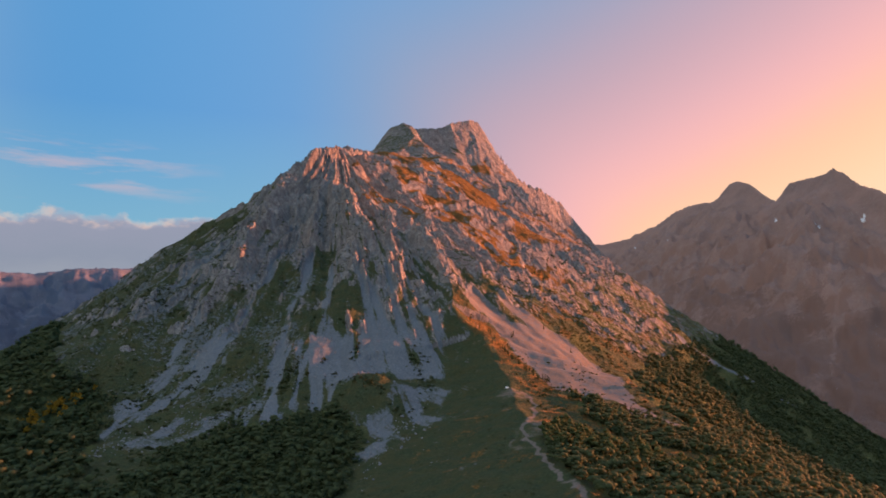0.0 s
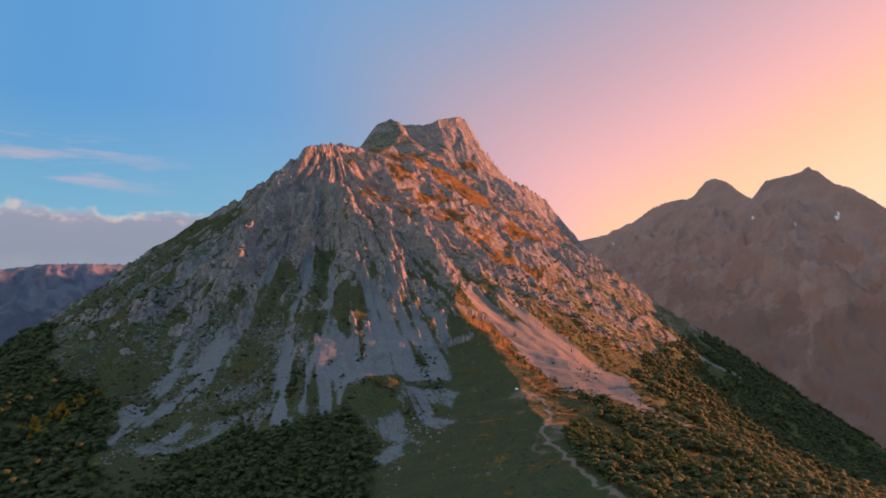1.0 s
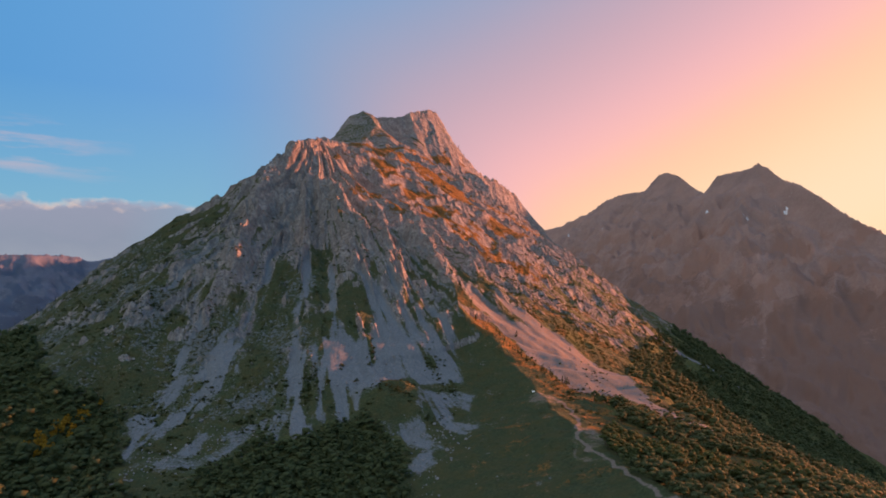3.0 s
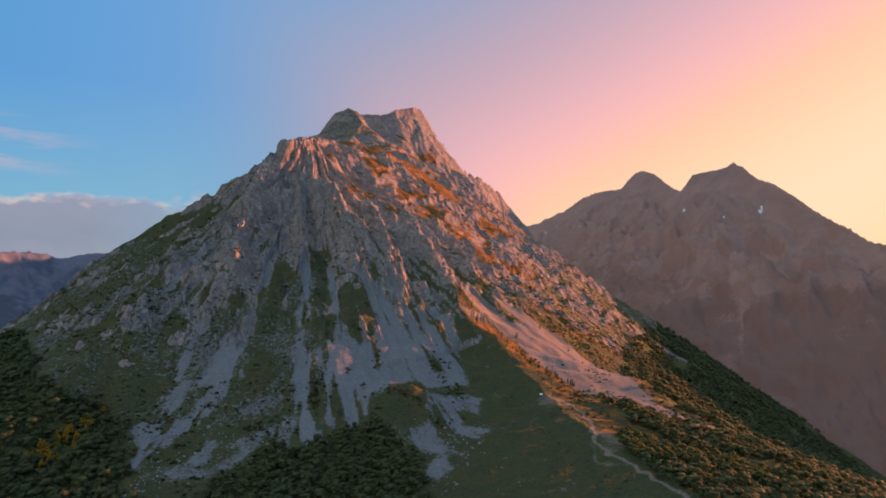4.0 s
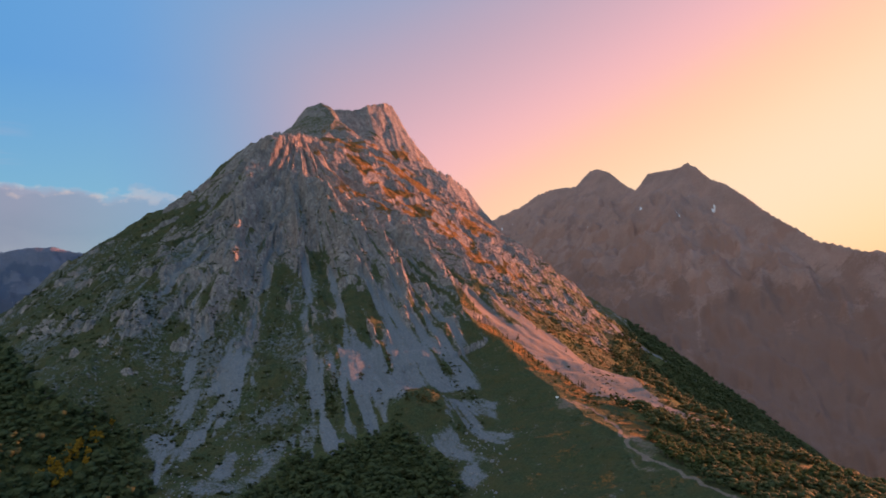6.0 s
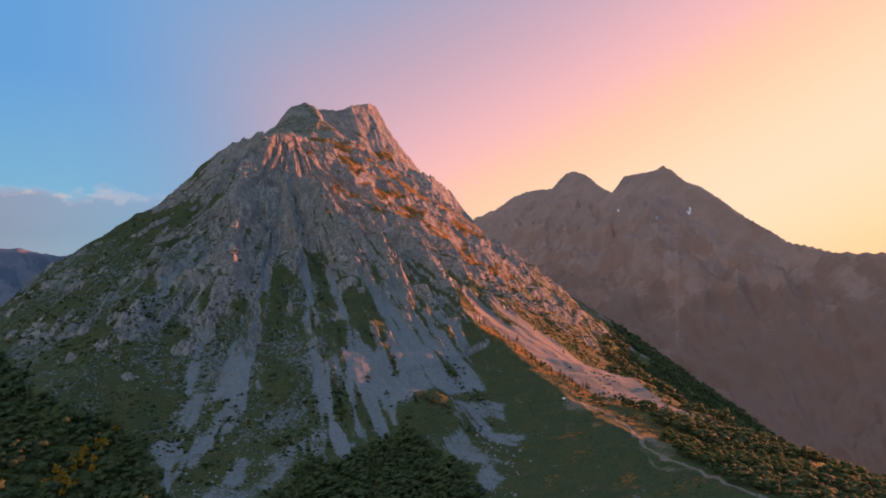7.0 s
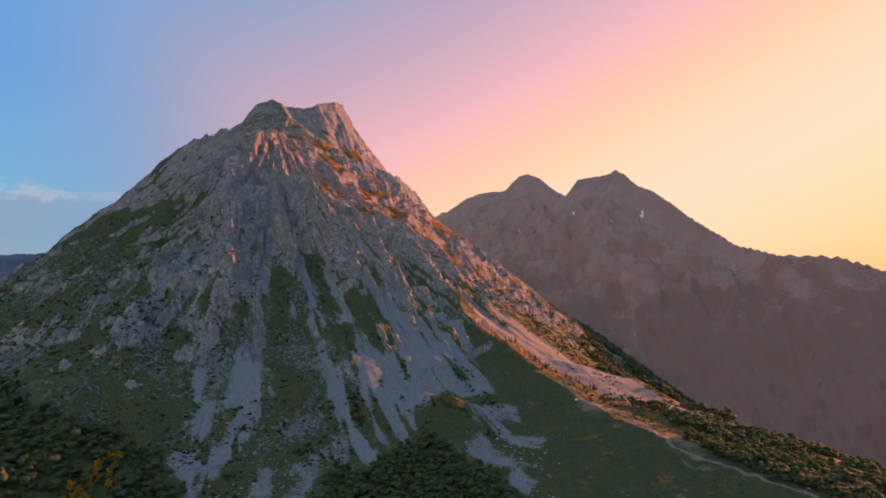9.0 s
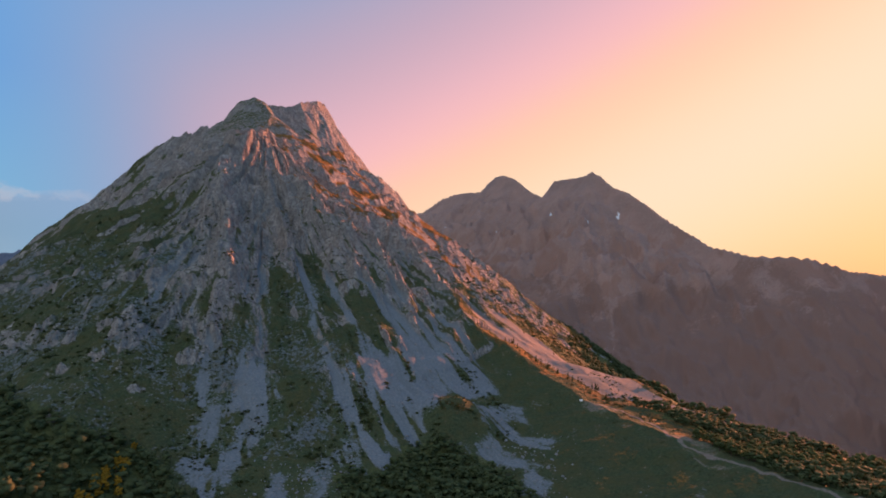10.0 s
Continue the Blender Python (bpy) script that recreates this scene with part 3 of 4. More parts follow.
def height(x, y):
    """The mountain with its ribs, gullies and crags, and what covers it."""
    warp = 9 * fbm(x / 45, y / 45, 3, 20)
    warp2 = 9 * fbm(x / 45, y / 45, 3, 25)
    z = rough_height(x + warp * 0.6, y + warp2 * 0.6)
    u, d = fall_line(x, y)
    for line, width, depth in GULLIES:
        z = z - depth * step(0, 1, near_line(line, x, y, width))
    z = z - 9 * step(110, 20, np.hypot(x + 335, y - 425)) + 15 * step(44, 6, np.hypot(x + 57, (y - 508) * 1.15))
    cover = cover_of(x, y, z)
    crest = step(0, 40, d)
    wall = step(150, 60, along(EAST_CREST[3:], x, y)[1])
    wall = np.maximum(wall, step(130, 70, np.hypot(x + 95, y - 1410)))
    rock = (1 - 0.82 * wall) * np.clip(cover["rock"] + 0.12 * cover["dry"] * step(320, 350, z), 0, 1)
    high_up = step(240, 330, z)
    ribs = ridged((u + warp) / 52, d / 210, 3, 30) - 0.62
    flank = step(0.7, 1.2, np.abs(u) / 200)
    small = (1 - flank) * ridged((x + warp) / 22, (y + warp2) / 60, 4, 34, 0.6) + flank * ridged((y + warp) / 24, (x + warp2) / 60, 4, 134, 0.6) - 0.62
    blocks = (1 - flank) * ridged((x + warp2) / 9, (y + warp) / 20, 3, 36, 0.6) + flank * ridged((y + warp2) / 9, (x + warp) / 20, 3, 136, 0.6) - 0.62
    chips = ridged(x / 5, y / 5, 2, 38, 0.6) - 0.6
    z = z + high_up * crest * 36 * ribs * (1 - cover["scree"]) * (1 - 0.6 * wall) + rock * ((0.35 + 0.65 * crest) * (17 * small + 5.5 * blocks) + 1.5 * chips)
    z = z + (1 - rock) * (1 - cover["scree"]) * (1.6 * fbm(x / 26, y / 26, 4, 44)) + cover["scree"] * step(30, 0, x) * (0.7 * fbm((u + warp) / 9, d / 60, 3, 46) + 0.3 * fbm(x / 3, y / 3, 2, 48))
    # ledges: short cliffs with gentler shelves between
    for rise, strength, seed in ((36, 0.38, 140), (13, 0.28, 150)):
        t = z / rise + 1.6 * fbm(x / (rise * 3.2), y / (rise * 3.2), 3, seed)
        part_up = t - np.floor(t)
        z = z + rock * strength * rise * (step(0.25, 0.8, part_up) - part_up)
    # the wall under the summit
    tower = step(70, 20, np.hypot((x - 62) * 0.9, y - 1520))
    z = z + tower * 8 * (ridged(x / 26, y / 90, 3, 49) - 0.5)
    return z, cover


# ---- building helpers ----
def mesh_object(name, verts, faces, mat, parent=None, label="", smooth=True, layers=None):
    me = bpy.data.meshes.new(name)
    verts, faces = np.asarray(verts, np.float32), np.asarray(faces, np.int32)
    k = faces.shape[1]
    me.vertices.add(len(verts))
    me.vertices.foreach_set("co", verts.ravel())
    me.loops.add(faces.size)
    me.loops.foreach_set("vertex_index", faces.ravel())
    me.polygons.add(len(faces))
    me.polygons.foreach_set("loop_start", np.arange(0, faces.size, k, dtype=np.int32))
    me.polygons.foreach_set("use_smooth", np.full(len(faces), smooth))
    for key, values in (layers or {}).items():
        me.attributes.new(key, "FLOAT", "POINT").data.foreach_set("value", values.astype(np.float32))
    me.update(calc_edges=True)
    me.materials.append(mat)
    ob = new(name, me)
    if parent is not None:
        ob.parent = parent
    if label:
        tagged(ob, label)
    return ob


def polar(azimuths, ranges, closed=False, centre=(-130.0, 40.0)):
    a, r = np.meshgrid(np.radians(azimuths), ranges)
    x, y = centre[0] + r * np.sin(a), centre[1] + r * np.cos(a)
    rows, cols = a.shape
    i = np.arange(rows * cols).reshape(rows, cols)
    if closed:
        i = np.concatenate([i, i[:, :1]], axis=1)
    faces = np.stack([i[:-1, :-1], i[1:, :-1], i[1:, 1:], i[:-1, 1:]], axis=-1).reshape(-1, 4)[:, ::-1]
    return x.ravel(), y.ravel(), faces


def pick(verts, faces, layers, chosen):
    """The faces chosen, with only the corners that they use."""
    sub = faces[chosen]
    used, back = np.unique(sub, return_inverse=True)
    return verts[used], back.reshape(sub.shape), {k: v[used] for k, v in layers.items()}


# ---- the mountain ----
def build_mountain():
    az = np.concatenate([np.arange(-46, 62, 0.105), np.arange(62, 314, 4.0)])
    rr = np.concatenate([np.arange(2, 180, 12), np.arange(180, 320, 3.0), np.arange(320, 900, 1.75), np.arange(900, 1560, 3.6), np.arange(1560, 1950, 12)])
    x, y, faces = polar(az, rr, True)
    z, cover = height(x, y)
    verts = np.stack([x, y, z], 1)
    # turf holds on shelves and in hollows among the crags, and none on walls
    g = verts.reshape(len(rr), len(az), 3)
    across, down = np.roll(g, -1, 1) - np.roll(g, 1, 1), np.gradient(g, axis=0)
    normal = np.cross(across, down)
    level = np.abs(normal[..., 2] / (np.linalg.norm(normal, axis=-1) + 1e-9)).ravel()
    u, d = fall_line(x, y)
    shelf = step(0.74, 0.88, level + 0.06 * fbm(x / 12, y / 12, 3, 160)) * step(600, 480, z) * (1 - cover["scree"])
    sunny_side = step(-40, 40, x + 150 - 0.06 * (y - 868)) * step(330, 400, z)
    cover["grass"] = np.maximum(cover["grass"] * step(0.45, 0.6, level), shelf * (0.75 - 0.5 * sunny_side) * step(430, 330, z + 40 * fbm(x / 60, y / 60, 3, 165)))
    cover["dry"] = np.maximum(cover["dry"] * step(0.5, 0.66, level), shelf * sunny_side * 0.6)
    layers = {k: cover[k] for k in ("grass", "dry", "scree", "wood", "trod")}
    layers.update(stony=step(-60, -150, x) * step(196, 215, z) * step(420, 340, z) * (0.75 + 0.5 * fbm(x / 50, y / 50, 3, 170)) + 0.6 * step(60, 120, x) * step(620, 700, y), across=u + 9 * fbm(x / 45, y / 45, 3, 20), down=d)
    mountain = tagged(new("mountain"), "limestone mountain with orange sunlit crags, grey scree and green foot", "mountain")
    kinds = np.stack([cover["rock"], cover["scree"], np.maximum(cover["grass"], cover["dry"]) * 0.99, cover["wood"]], 0)
    kind = np.argmax(kinds[:, faces].mean(axis=2), axis=0)
    for k, (name, label) in enumerate((("rock_face", "ribbed pale limestone crags"), ("scree_slope", "smooth grey fans of loose stones"), ("meadow", "green and summer-burnt mountain grass"), ("forest_floor", "dark soil under the trees"))):
        v, f, l = pick(verts, faces, layers, kind == k)
        mesh_object(name, v, f, LAND, mountain, label, name != "rock_face", l)
    # thin towers of rock on the crest under the summit
    rng = np.random.default_rng(760)
    for px, py, top, wide in ((139, 1579, 641, 4.5), (147, 1584, 640, 3.2), (152, 1586, 630, 3.6), (161, 1589, 619, 4.2), (172, 1592, 606, 3.8)):
        rings, sides = 8, 7
        rock = []
        for i in range(rings):
            h = i / (rings - 1)
            for j in range(sides):
                a = 6.28318 * (j + 0.3 * rng.uniform(-1, 1)) / sides
                r = wide * (1.5 * (1 - h) ** 0.8 + 0.12) * rng.uniform(0.75, 1.15)
                rock.append((px + r * math.cos(a) + 1.2 * h * h, py + r * math.sin(a), top - 34 * (1 - h) + rng.uniform(-0.8, 0.8)))
        sheath = [(i * sides + j, i * sides + (j + 1) % sides, (i + 1) * sides + (j + 1) % sides, (i + 1) * sides + j) for i in range(rings - 1) for j in range(sides)]
        bare = {k: np.zeros(len(rock)) for k in layers}
        mesh_object("pinnacle", rock, sheath, LAND, mountain, "slender limestone pinnacle", False, bare)
    return mountain


build_mountain()


# ---- the land far off ----
# FAR_EAST starts with an unseen stretch, added to shade the western range
FAR_EAST = [(150, 4640, 540), (600, 4560, 580), (1000, 4400, 600), (1221, 4315, 628), (1429, 4190, 722), (1519, 4048, 807), (1558, 3977, 827), (1590, 3633, 809), (1583, 3525, 844), (1554, 3372, 866), (1550, 3262, 862), (1546, 3151, 829), (1532, 2930, 726), (1481, 2728, 664), (1456, 2638, 716), (1451, 2606, 742), (1457, 2388, 733), (1461, 2325, 751), (1473, 2194, 660), (1482, 2124, 636), (1492, 1922, 518), (1544, 1740, 399), (1584, 1615, 366), (1727, 1512, 364), (1832, 1447, 319), (1973, 1409, 303), (2400, 1300, 260)]
FAR_WEST = [(-3000, 2900, 420), (-2420, 3432, 389), (-2291, 3520, 376), (-2130, 3620, 407), (-1914, 3739, 411), (-1819, 3871, 414), (-1676, 3931, 391), (-1443, 4015, 419), (-1346, 4046, 380), (-1071, 4203, 386), (-893, 4234, 436), (-500, 4300, 400)]
# unseen ridge out to the right, added to throw shade into the valley
SHADE_RIDGE = [(1350, -700, 250), (1500, -200, 275), (1620, 250, 275), (1560, 620, 225), (1650, 900, 160)]


def far_cover(x, y, z, seed, tree_line):
    rag = fbm(x / 120, y / 120, 5, seed)
    wood = step(-1, 1, (tree_line - z + 150 * rag) / 130)
    scree = step(0.3, 0.6, fbm(x / 50 + y / 90, y / 260 - x / 300, 4, seed + 5)) * step(tree_line - 120, tree_line + 80, z) * 0.45
    gully = 0.5 * step(0.1, 0.9, near_line([(1250, 1980), (1120, 1800), (1010, 1640), (930, 1560)], x + 26 * rag, y + 20 * fbm(x / 40, y / 40, 3, seed + 40), 20) + 0.5 * rag)
    scree = np.maximum(scree, gully)
    grass = step(0.0, 0.4, fbm(x / 90, y / 90, 4, seed + 9) + 0.1) * step(tree_line + 330, tree_line + 120, z)
    snow = step(0.86, 0.9, fbm(x / 40, y / 40, 3, seed + 12)) * step(480, 520, z) * step(620, 560, z)
    return {"grass": grass, "dry": 0 * z, "scree": scree * 0.8, "wood": wood * (1 - scree), "trod": 0 * z, "snow": snow, "across": (y + 0.15 * x) * 0.35, "down": (x - 0.15 * y) * 0.35}


def build_far(name, label, category, crest, az, rr, slopes, rough, seed, tree_line, land, still=200):
    x, y, faces = polar(az, rr)
    w = 60 * fbm(x / 260, y / 260, 3, seed + 20)
    _, d, _ = along(crest, x, y)
    rest = 0.08 if still > 100 else 0.3
    calm = rest + (1 - rest) * step(0, still, d)
    z = tent(crest, x + 0.5 * w * calm, y + 0.5 * w * calm, *slopes)
    calm = calm * (0.55 + 0.45 * step(tree_line - 150, tree_line + 120, z))
    z = z + calm * rough * (1.3 * (ridged(x / 230, y / 230, 5, seed, 0.55) - 0.65)) + (0.12 + 0.88 * calm) * rough * 0.4 * (ridged(x / 60, y / 60, 4, seed + 3, 0.6) - 0.6)
    z = np.maximum(z, -170)
    cover = far_cover(x, y, z, seed + 30, tree_line)
    return tagged(mesh_object(name, np.stack([x, y, z], 1), faces, land, None, "", True, cover), label, category, "", "structure")


build_far("distant_mountain", "twin-peaked shaded limestone mountain across the valley", "mountain", FAR_EAST, np.arange(2, 66, 0.16), np.concatenate([np.arange(1500, 3600, 11.0), np.arange(3600, 4700, 20.0)]), ((1.6, 0.7, 90), (1.7, 0.66, 80)), 150, 200, 270, HAZED_LAND)
build_far("mountain_range", "limestone range beyond the valley, blue haze put into its colour", "mountain range", FAR_WEST, np.arange(-50, 0, 0.2), np.arange(2900, 4700, 20.0), ((0.5, 0.5, 200), (1.3, 0.42, 130)), 100, 300, 150, BLUE_HAZED_LAND, 70)
build_far("wooded_ridge", "unseen wooded ridge added to shade the valley", "ridge", SHADE_RIDGE, np.arange(62, 120, 1.2), np.arange(1150, 2400, 25.0), ((0.5, 0.5, 200), (0.5, 0.5, 200)), 60, 400, 600, HAZED_LAND)


def build_ground():
    rr = np.concatenate([[1.0], np.arange(200, 4800, 200.0)])
    x, y, faces = polar(np.arange(0, 360, 4.0), rr, True)
    z = -150 + 8 * fbm(x / 700, y / 700, 3, 500)
    one = np.ones(x.shape)
    layers = {"grass": one, "dry": 0 * one, "scree": 0 * one, "wood": one * (fbm(x / 500, y / 500, 2, 505) > -0.2), "trod": 0 * one, "snow": 0 * one, "across": x, "down": y}
    tagged(mesh_object("ground", np.stack([x, y, z], 1), faces, HAZED_LAND, None, "", True, layers), "dark wooded valley floor", "ground", "", "structure")


build_ground()


# ---- trees ----
def leaf_quads(rng, centres, ways, size):
    """Small tilted leaf sprays, one at each place, facing roughly the way given."""
    n = len(centres)
    ways = ways + rng.normal(0, 0.35, (n, 3))
    ways /= np.linalg.norm(ways, axis=1)[:, None]
    other = np.cross(ways, rng.normal(0, 1, (n, 3)))
    other /= np.linalg.norm(other, axis=1)[:, None]
    third = np.cross(ways, other)
    s = size * rng.uniform(0.6, 1.25, (n, 1))
    t = s * rng.uniform(0.6, 1.0, (n, 1))
    bend = ways * s * rng.uniform(-0.3, 0.3, (n, 1))
    verts = np.stack([centres - other * s + bend, centres - third * t, centres + other * s + bend, centres + third * t], 1).reshape(-1, 3)
    return verts, np.arange(4 * n).reshape(n, 4)


def tris(quads):
    return np.concatenate([quads[:, [0, 1, 2]], quads[:, [0, 2, 3]]])


def clump(rng, radius, mid):
    """A lump of foliage with a broken surface."""
    g = 1.618
    v = np.array([(-1, g, 0), (1, g, 0), (-1, -g, 0), (1, -g, 0), (0, -1, g), (0, 1, g), (0, -1, -g), (0, 1, -g), (g, 0, -1), (g, 0, 1), (-g, 0, -1), (-g, 0, 1)]) / 1.902
    f = np.array([(0, 11, 5), (0, 5, 1), (0, 1, 7), (0, 7, 10), (0, 10, 11), (1, 5, 9), (5, 11, 4), (11, 10, 2), (10, 7, 6), (7, 1, 8), (3, 9, 4), (3, 4, 2), (3, 2, 6), (3, 6, 8), (3, 8, 9), (4, 9, 5), (2, 4, 11), (6, 2, 10), (8, 6, 7), (9, 8, 1)])
    turn = np.linalg.qr(rng.normal(0, 1, (3, 3)))[0]
    if np.linalg.det(turn) < 0:
        turn[:, 0] *= -1
    v = (v * rng.uniform(0.72, 1.25, (12, 1))) @ turn.T * radius * np.array([1, 1, 0.85]) + mid
    return v, f


def crown_shape(seed, lobes, leaves, size, tall=1.0, wide=1.0):
    """A broad crown about 5 m wide and 6 m high: lumps of foliage on uneven boughs with leaf sprays and gaps between."""
    rng = np.random.default_rng(seed)
    turn = rng.uniform(0, 6.28, lobes)
    out = rng.uniform(0.6, 1.7, lobes) * wide
    mids = np.stack([np.cos(turn) * out, np.sin(turn) * out, rng.uniform(2.2, 5.2, lobes) * tall], 1)
    mids[0] = (0, 0, 5.6 * tall)
    radii = rng.uniform(0.8, 1.45, lobes) * (8 / lobes) ** 0.33
    all_v, all_f, at = [], [], 0
    for m, r in zip(mids, radii):
        v, f = clump(rng, r, m)
        all_v.append(v)
        all_f.append(f + at)
        at += 12
    which = rng.integers(0, lobes, leaves)
    ways = rng.normal(0, 1, (leaves, 3))
    ways[:, 2] += 0.35
    ways /= np.linalg.norm(ways, axis=1)[:, None]
    v, f = leaf_quads(rng, mids[which] + ways * radii[which][:, None] * rng.uniform(0.85, 1.15, (leaves, 1)), ways, size)
    all_v.append(v)
    all_f.append(tris(f) + at)
    return np.concatenate(all_v), np.concatenate(all_f)


def spruce_shape(seed, leaves, size):
    rng = np.random.default_rng(seed)
    h = rng.uniform(0, 1, leaves) ** 1.3
    tier = np.floor(h * 9) / 9
    turn = rng.uniform(0, 6.28, leaves)
    r = (1 - tier) * 1.5 * rng.uniform(0.5, 1.0, leaves) * (1 - 0.5 * (h - tier) * 9) + 0.08
    centres = np.stack([np.cos(turn) * r, np.sin(turn) * r, 0.8 + 7.2 * h], 1)
    ways = np.stack([np.cos(turn), np.sin(turn), np.full(leaves, 0.8)], 1)
    v, f = leaf_quads(rng, centres, ways, size)
    return v, tris(f)


def bush_shape(seed, leaves, size):
    rng = np.random.default_rng(seed)
    ways = rng.normal(0, 1, (leaves, 3))
    ways[:, 2] = np.abs(ways[:, 2]) + 0.2
    ways /= np.linalg.norm(ways, axis=1)[:, None]
    lump = 1 + 0.3 * np.sin(ways[:, 0] * 5 + seed) * np.cos(ways[:, 1] * 4)
    centres = ways * np.array([1.5, 1.2, 0.95]) * (lump * rng.uniform(0.8, 1.05, leaves))[:, None]
    v, f = leaf_quads(rng, centres, ways, size)
    return v, tris(f)


def trunk_mesh(seed, tall=5.6, girth=0.22, limbs=4):
    """A tapered trunk, slightly crooked, with limbs into the crown."""
    rng = np.random.default_rng(seed)
    verts, faces = [], []

    def tube(path, radii, sides):
        first = len(verts)
        for p, r in zip(path, radii):
            for k in range(sides):
                a = 6.28318 * k / sides
                verts.append((p[0] + r * math.cos(a), p[1] + r * math.sin(a), p[2]))
        for j in range(len(path) - 1):
            for k in range(sides):
                a, b = first + j * sides + k, first + j * sides + (k + 1) % sides
                faces.append((a, b, b + sides, a + sides))

    lean = rng.uniform(-0.3, 0.3, 2)
    path = [(lean[0] * h * h, lean[1] * h * h, -0.8 + h * tall) for h in (0, 0.3, 0.6, 1.0)]
    tube(path, [girth * 1.3, girth, girth * 0.7, girth * 0.15], 6)
    for _ in range(limbs):
        a, h = rng.uniform(0, 6.28), rng.uniform(0.35, 0.75)
        start = (lean[0] * h * h, lean[1] * h * h, -0.8 + h * tall)
        tube([start, (start[0] + 0.7 * math.cos(a), start[1] + 0.7 * math.sin(a), start[2] + 0.6), (start[0] + 1.4 * math.cos(a), start[1] + 1.4 * math.sin(a), start[2] + 1.5)], [girth * 0.45, girth * 0.3, girth * 0.08], 4)
    return np.array(verts), np.array(faces)


def tree(name, label, category, group, crown, leaf, seed, tall=5.6, girth=0.22, limbs=4):
    top = tagged(new(name), label, category, group)
    v, f = trunk_mesh(seed, tall, girth, limbs)
    mesh_object("trunk", v, f, BARK, top)
    v, f = crown
    mesh_object("crown", v, f, leaf, top)
    return top


def spread(outline, gap, seed, soft=6.0):
    """Uneven places inside an outline, about one each gap."""
    rng = np.random.default_rng(seed)
    px, py = [p[0] for p in outline], [p[1] for p in outline]
    gx, gy = np.meshgrid(np.arange(min(px) - 5, max(px) + 5, gap), np.arange(min(py) - 5, max(py) + 5, gap))
    x = gx.ravel() + rng.uniform(-0.5, 0.5, gx.size) * gap
    y = gy.ravel() + rng.uniform(-0.5, 0.5, gx.size) * gap
    ok = inside(outline, x, y) + soft * fbm(x / 24, y / 24, 3, seed) > 0
    return x[ok], y[ok]


def seat(x, y):
    return height(np.asarray(x, float), np.asarray(y, float))


def plant_many(name, label, category, x, y, z, shapes, scale, leaf, seed, stretch=(0.8, 1.25)):
    """One mesh for what nobody could count."""
    rng = np.random.default_rng(seed)
    all_v, all_f, at = [], [], 0
    kind = rng.integers(0, len(shapes), len(x))
    for k, (v, f) in enumerate(shapes):
        mine = kind == k
        n = int(mine.sum())
        if not n:
            continue
        a, s = rng.uniform(0, 6.28, n), scale * rng.uniform(0.6, 1.0, n) * rng.choice([0.8, 1.0, 1.5], n)
        hz = s * rng.uniform(*stretch, n)
        c, d = np.cos(a)[:, None], np.sin(a)[:, None]
        vx = (v[:, 0] * c - v[:, 1] * d) * s[:, None] + x[mine][:, None]
        vy = (v[:, 0] * d + v[:, 1] * c) * s[:, None] + y[mine][:, None]
        vz = v[:, 2] * hz[:, None] + z[mine][:, None]
        all_v.append(np.stack([vx, vy, vz], -1).reshape(-1, 3))
        all_f.append((f[None] + (np.arange(n) * len(v))[:, None, None]).reshape(-1, 3) + at)
        at += n * len(v)
    ob = mesh_object(name, np.concatenate(all_v), np.concatenate(all_f), leaf)
    return tagged(ob, label, category, "", "stuff")


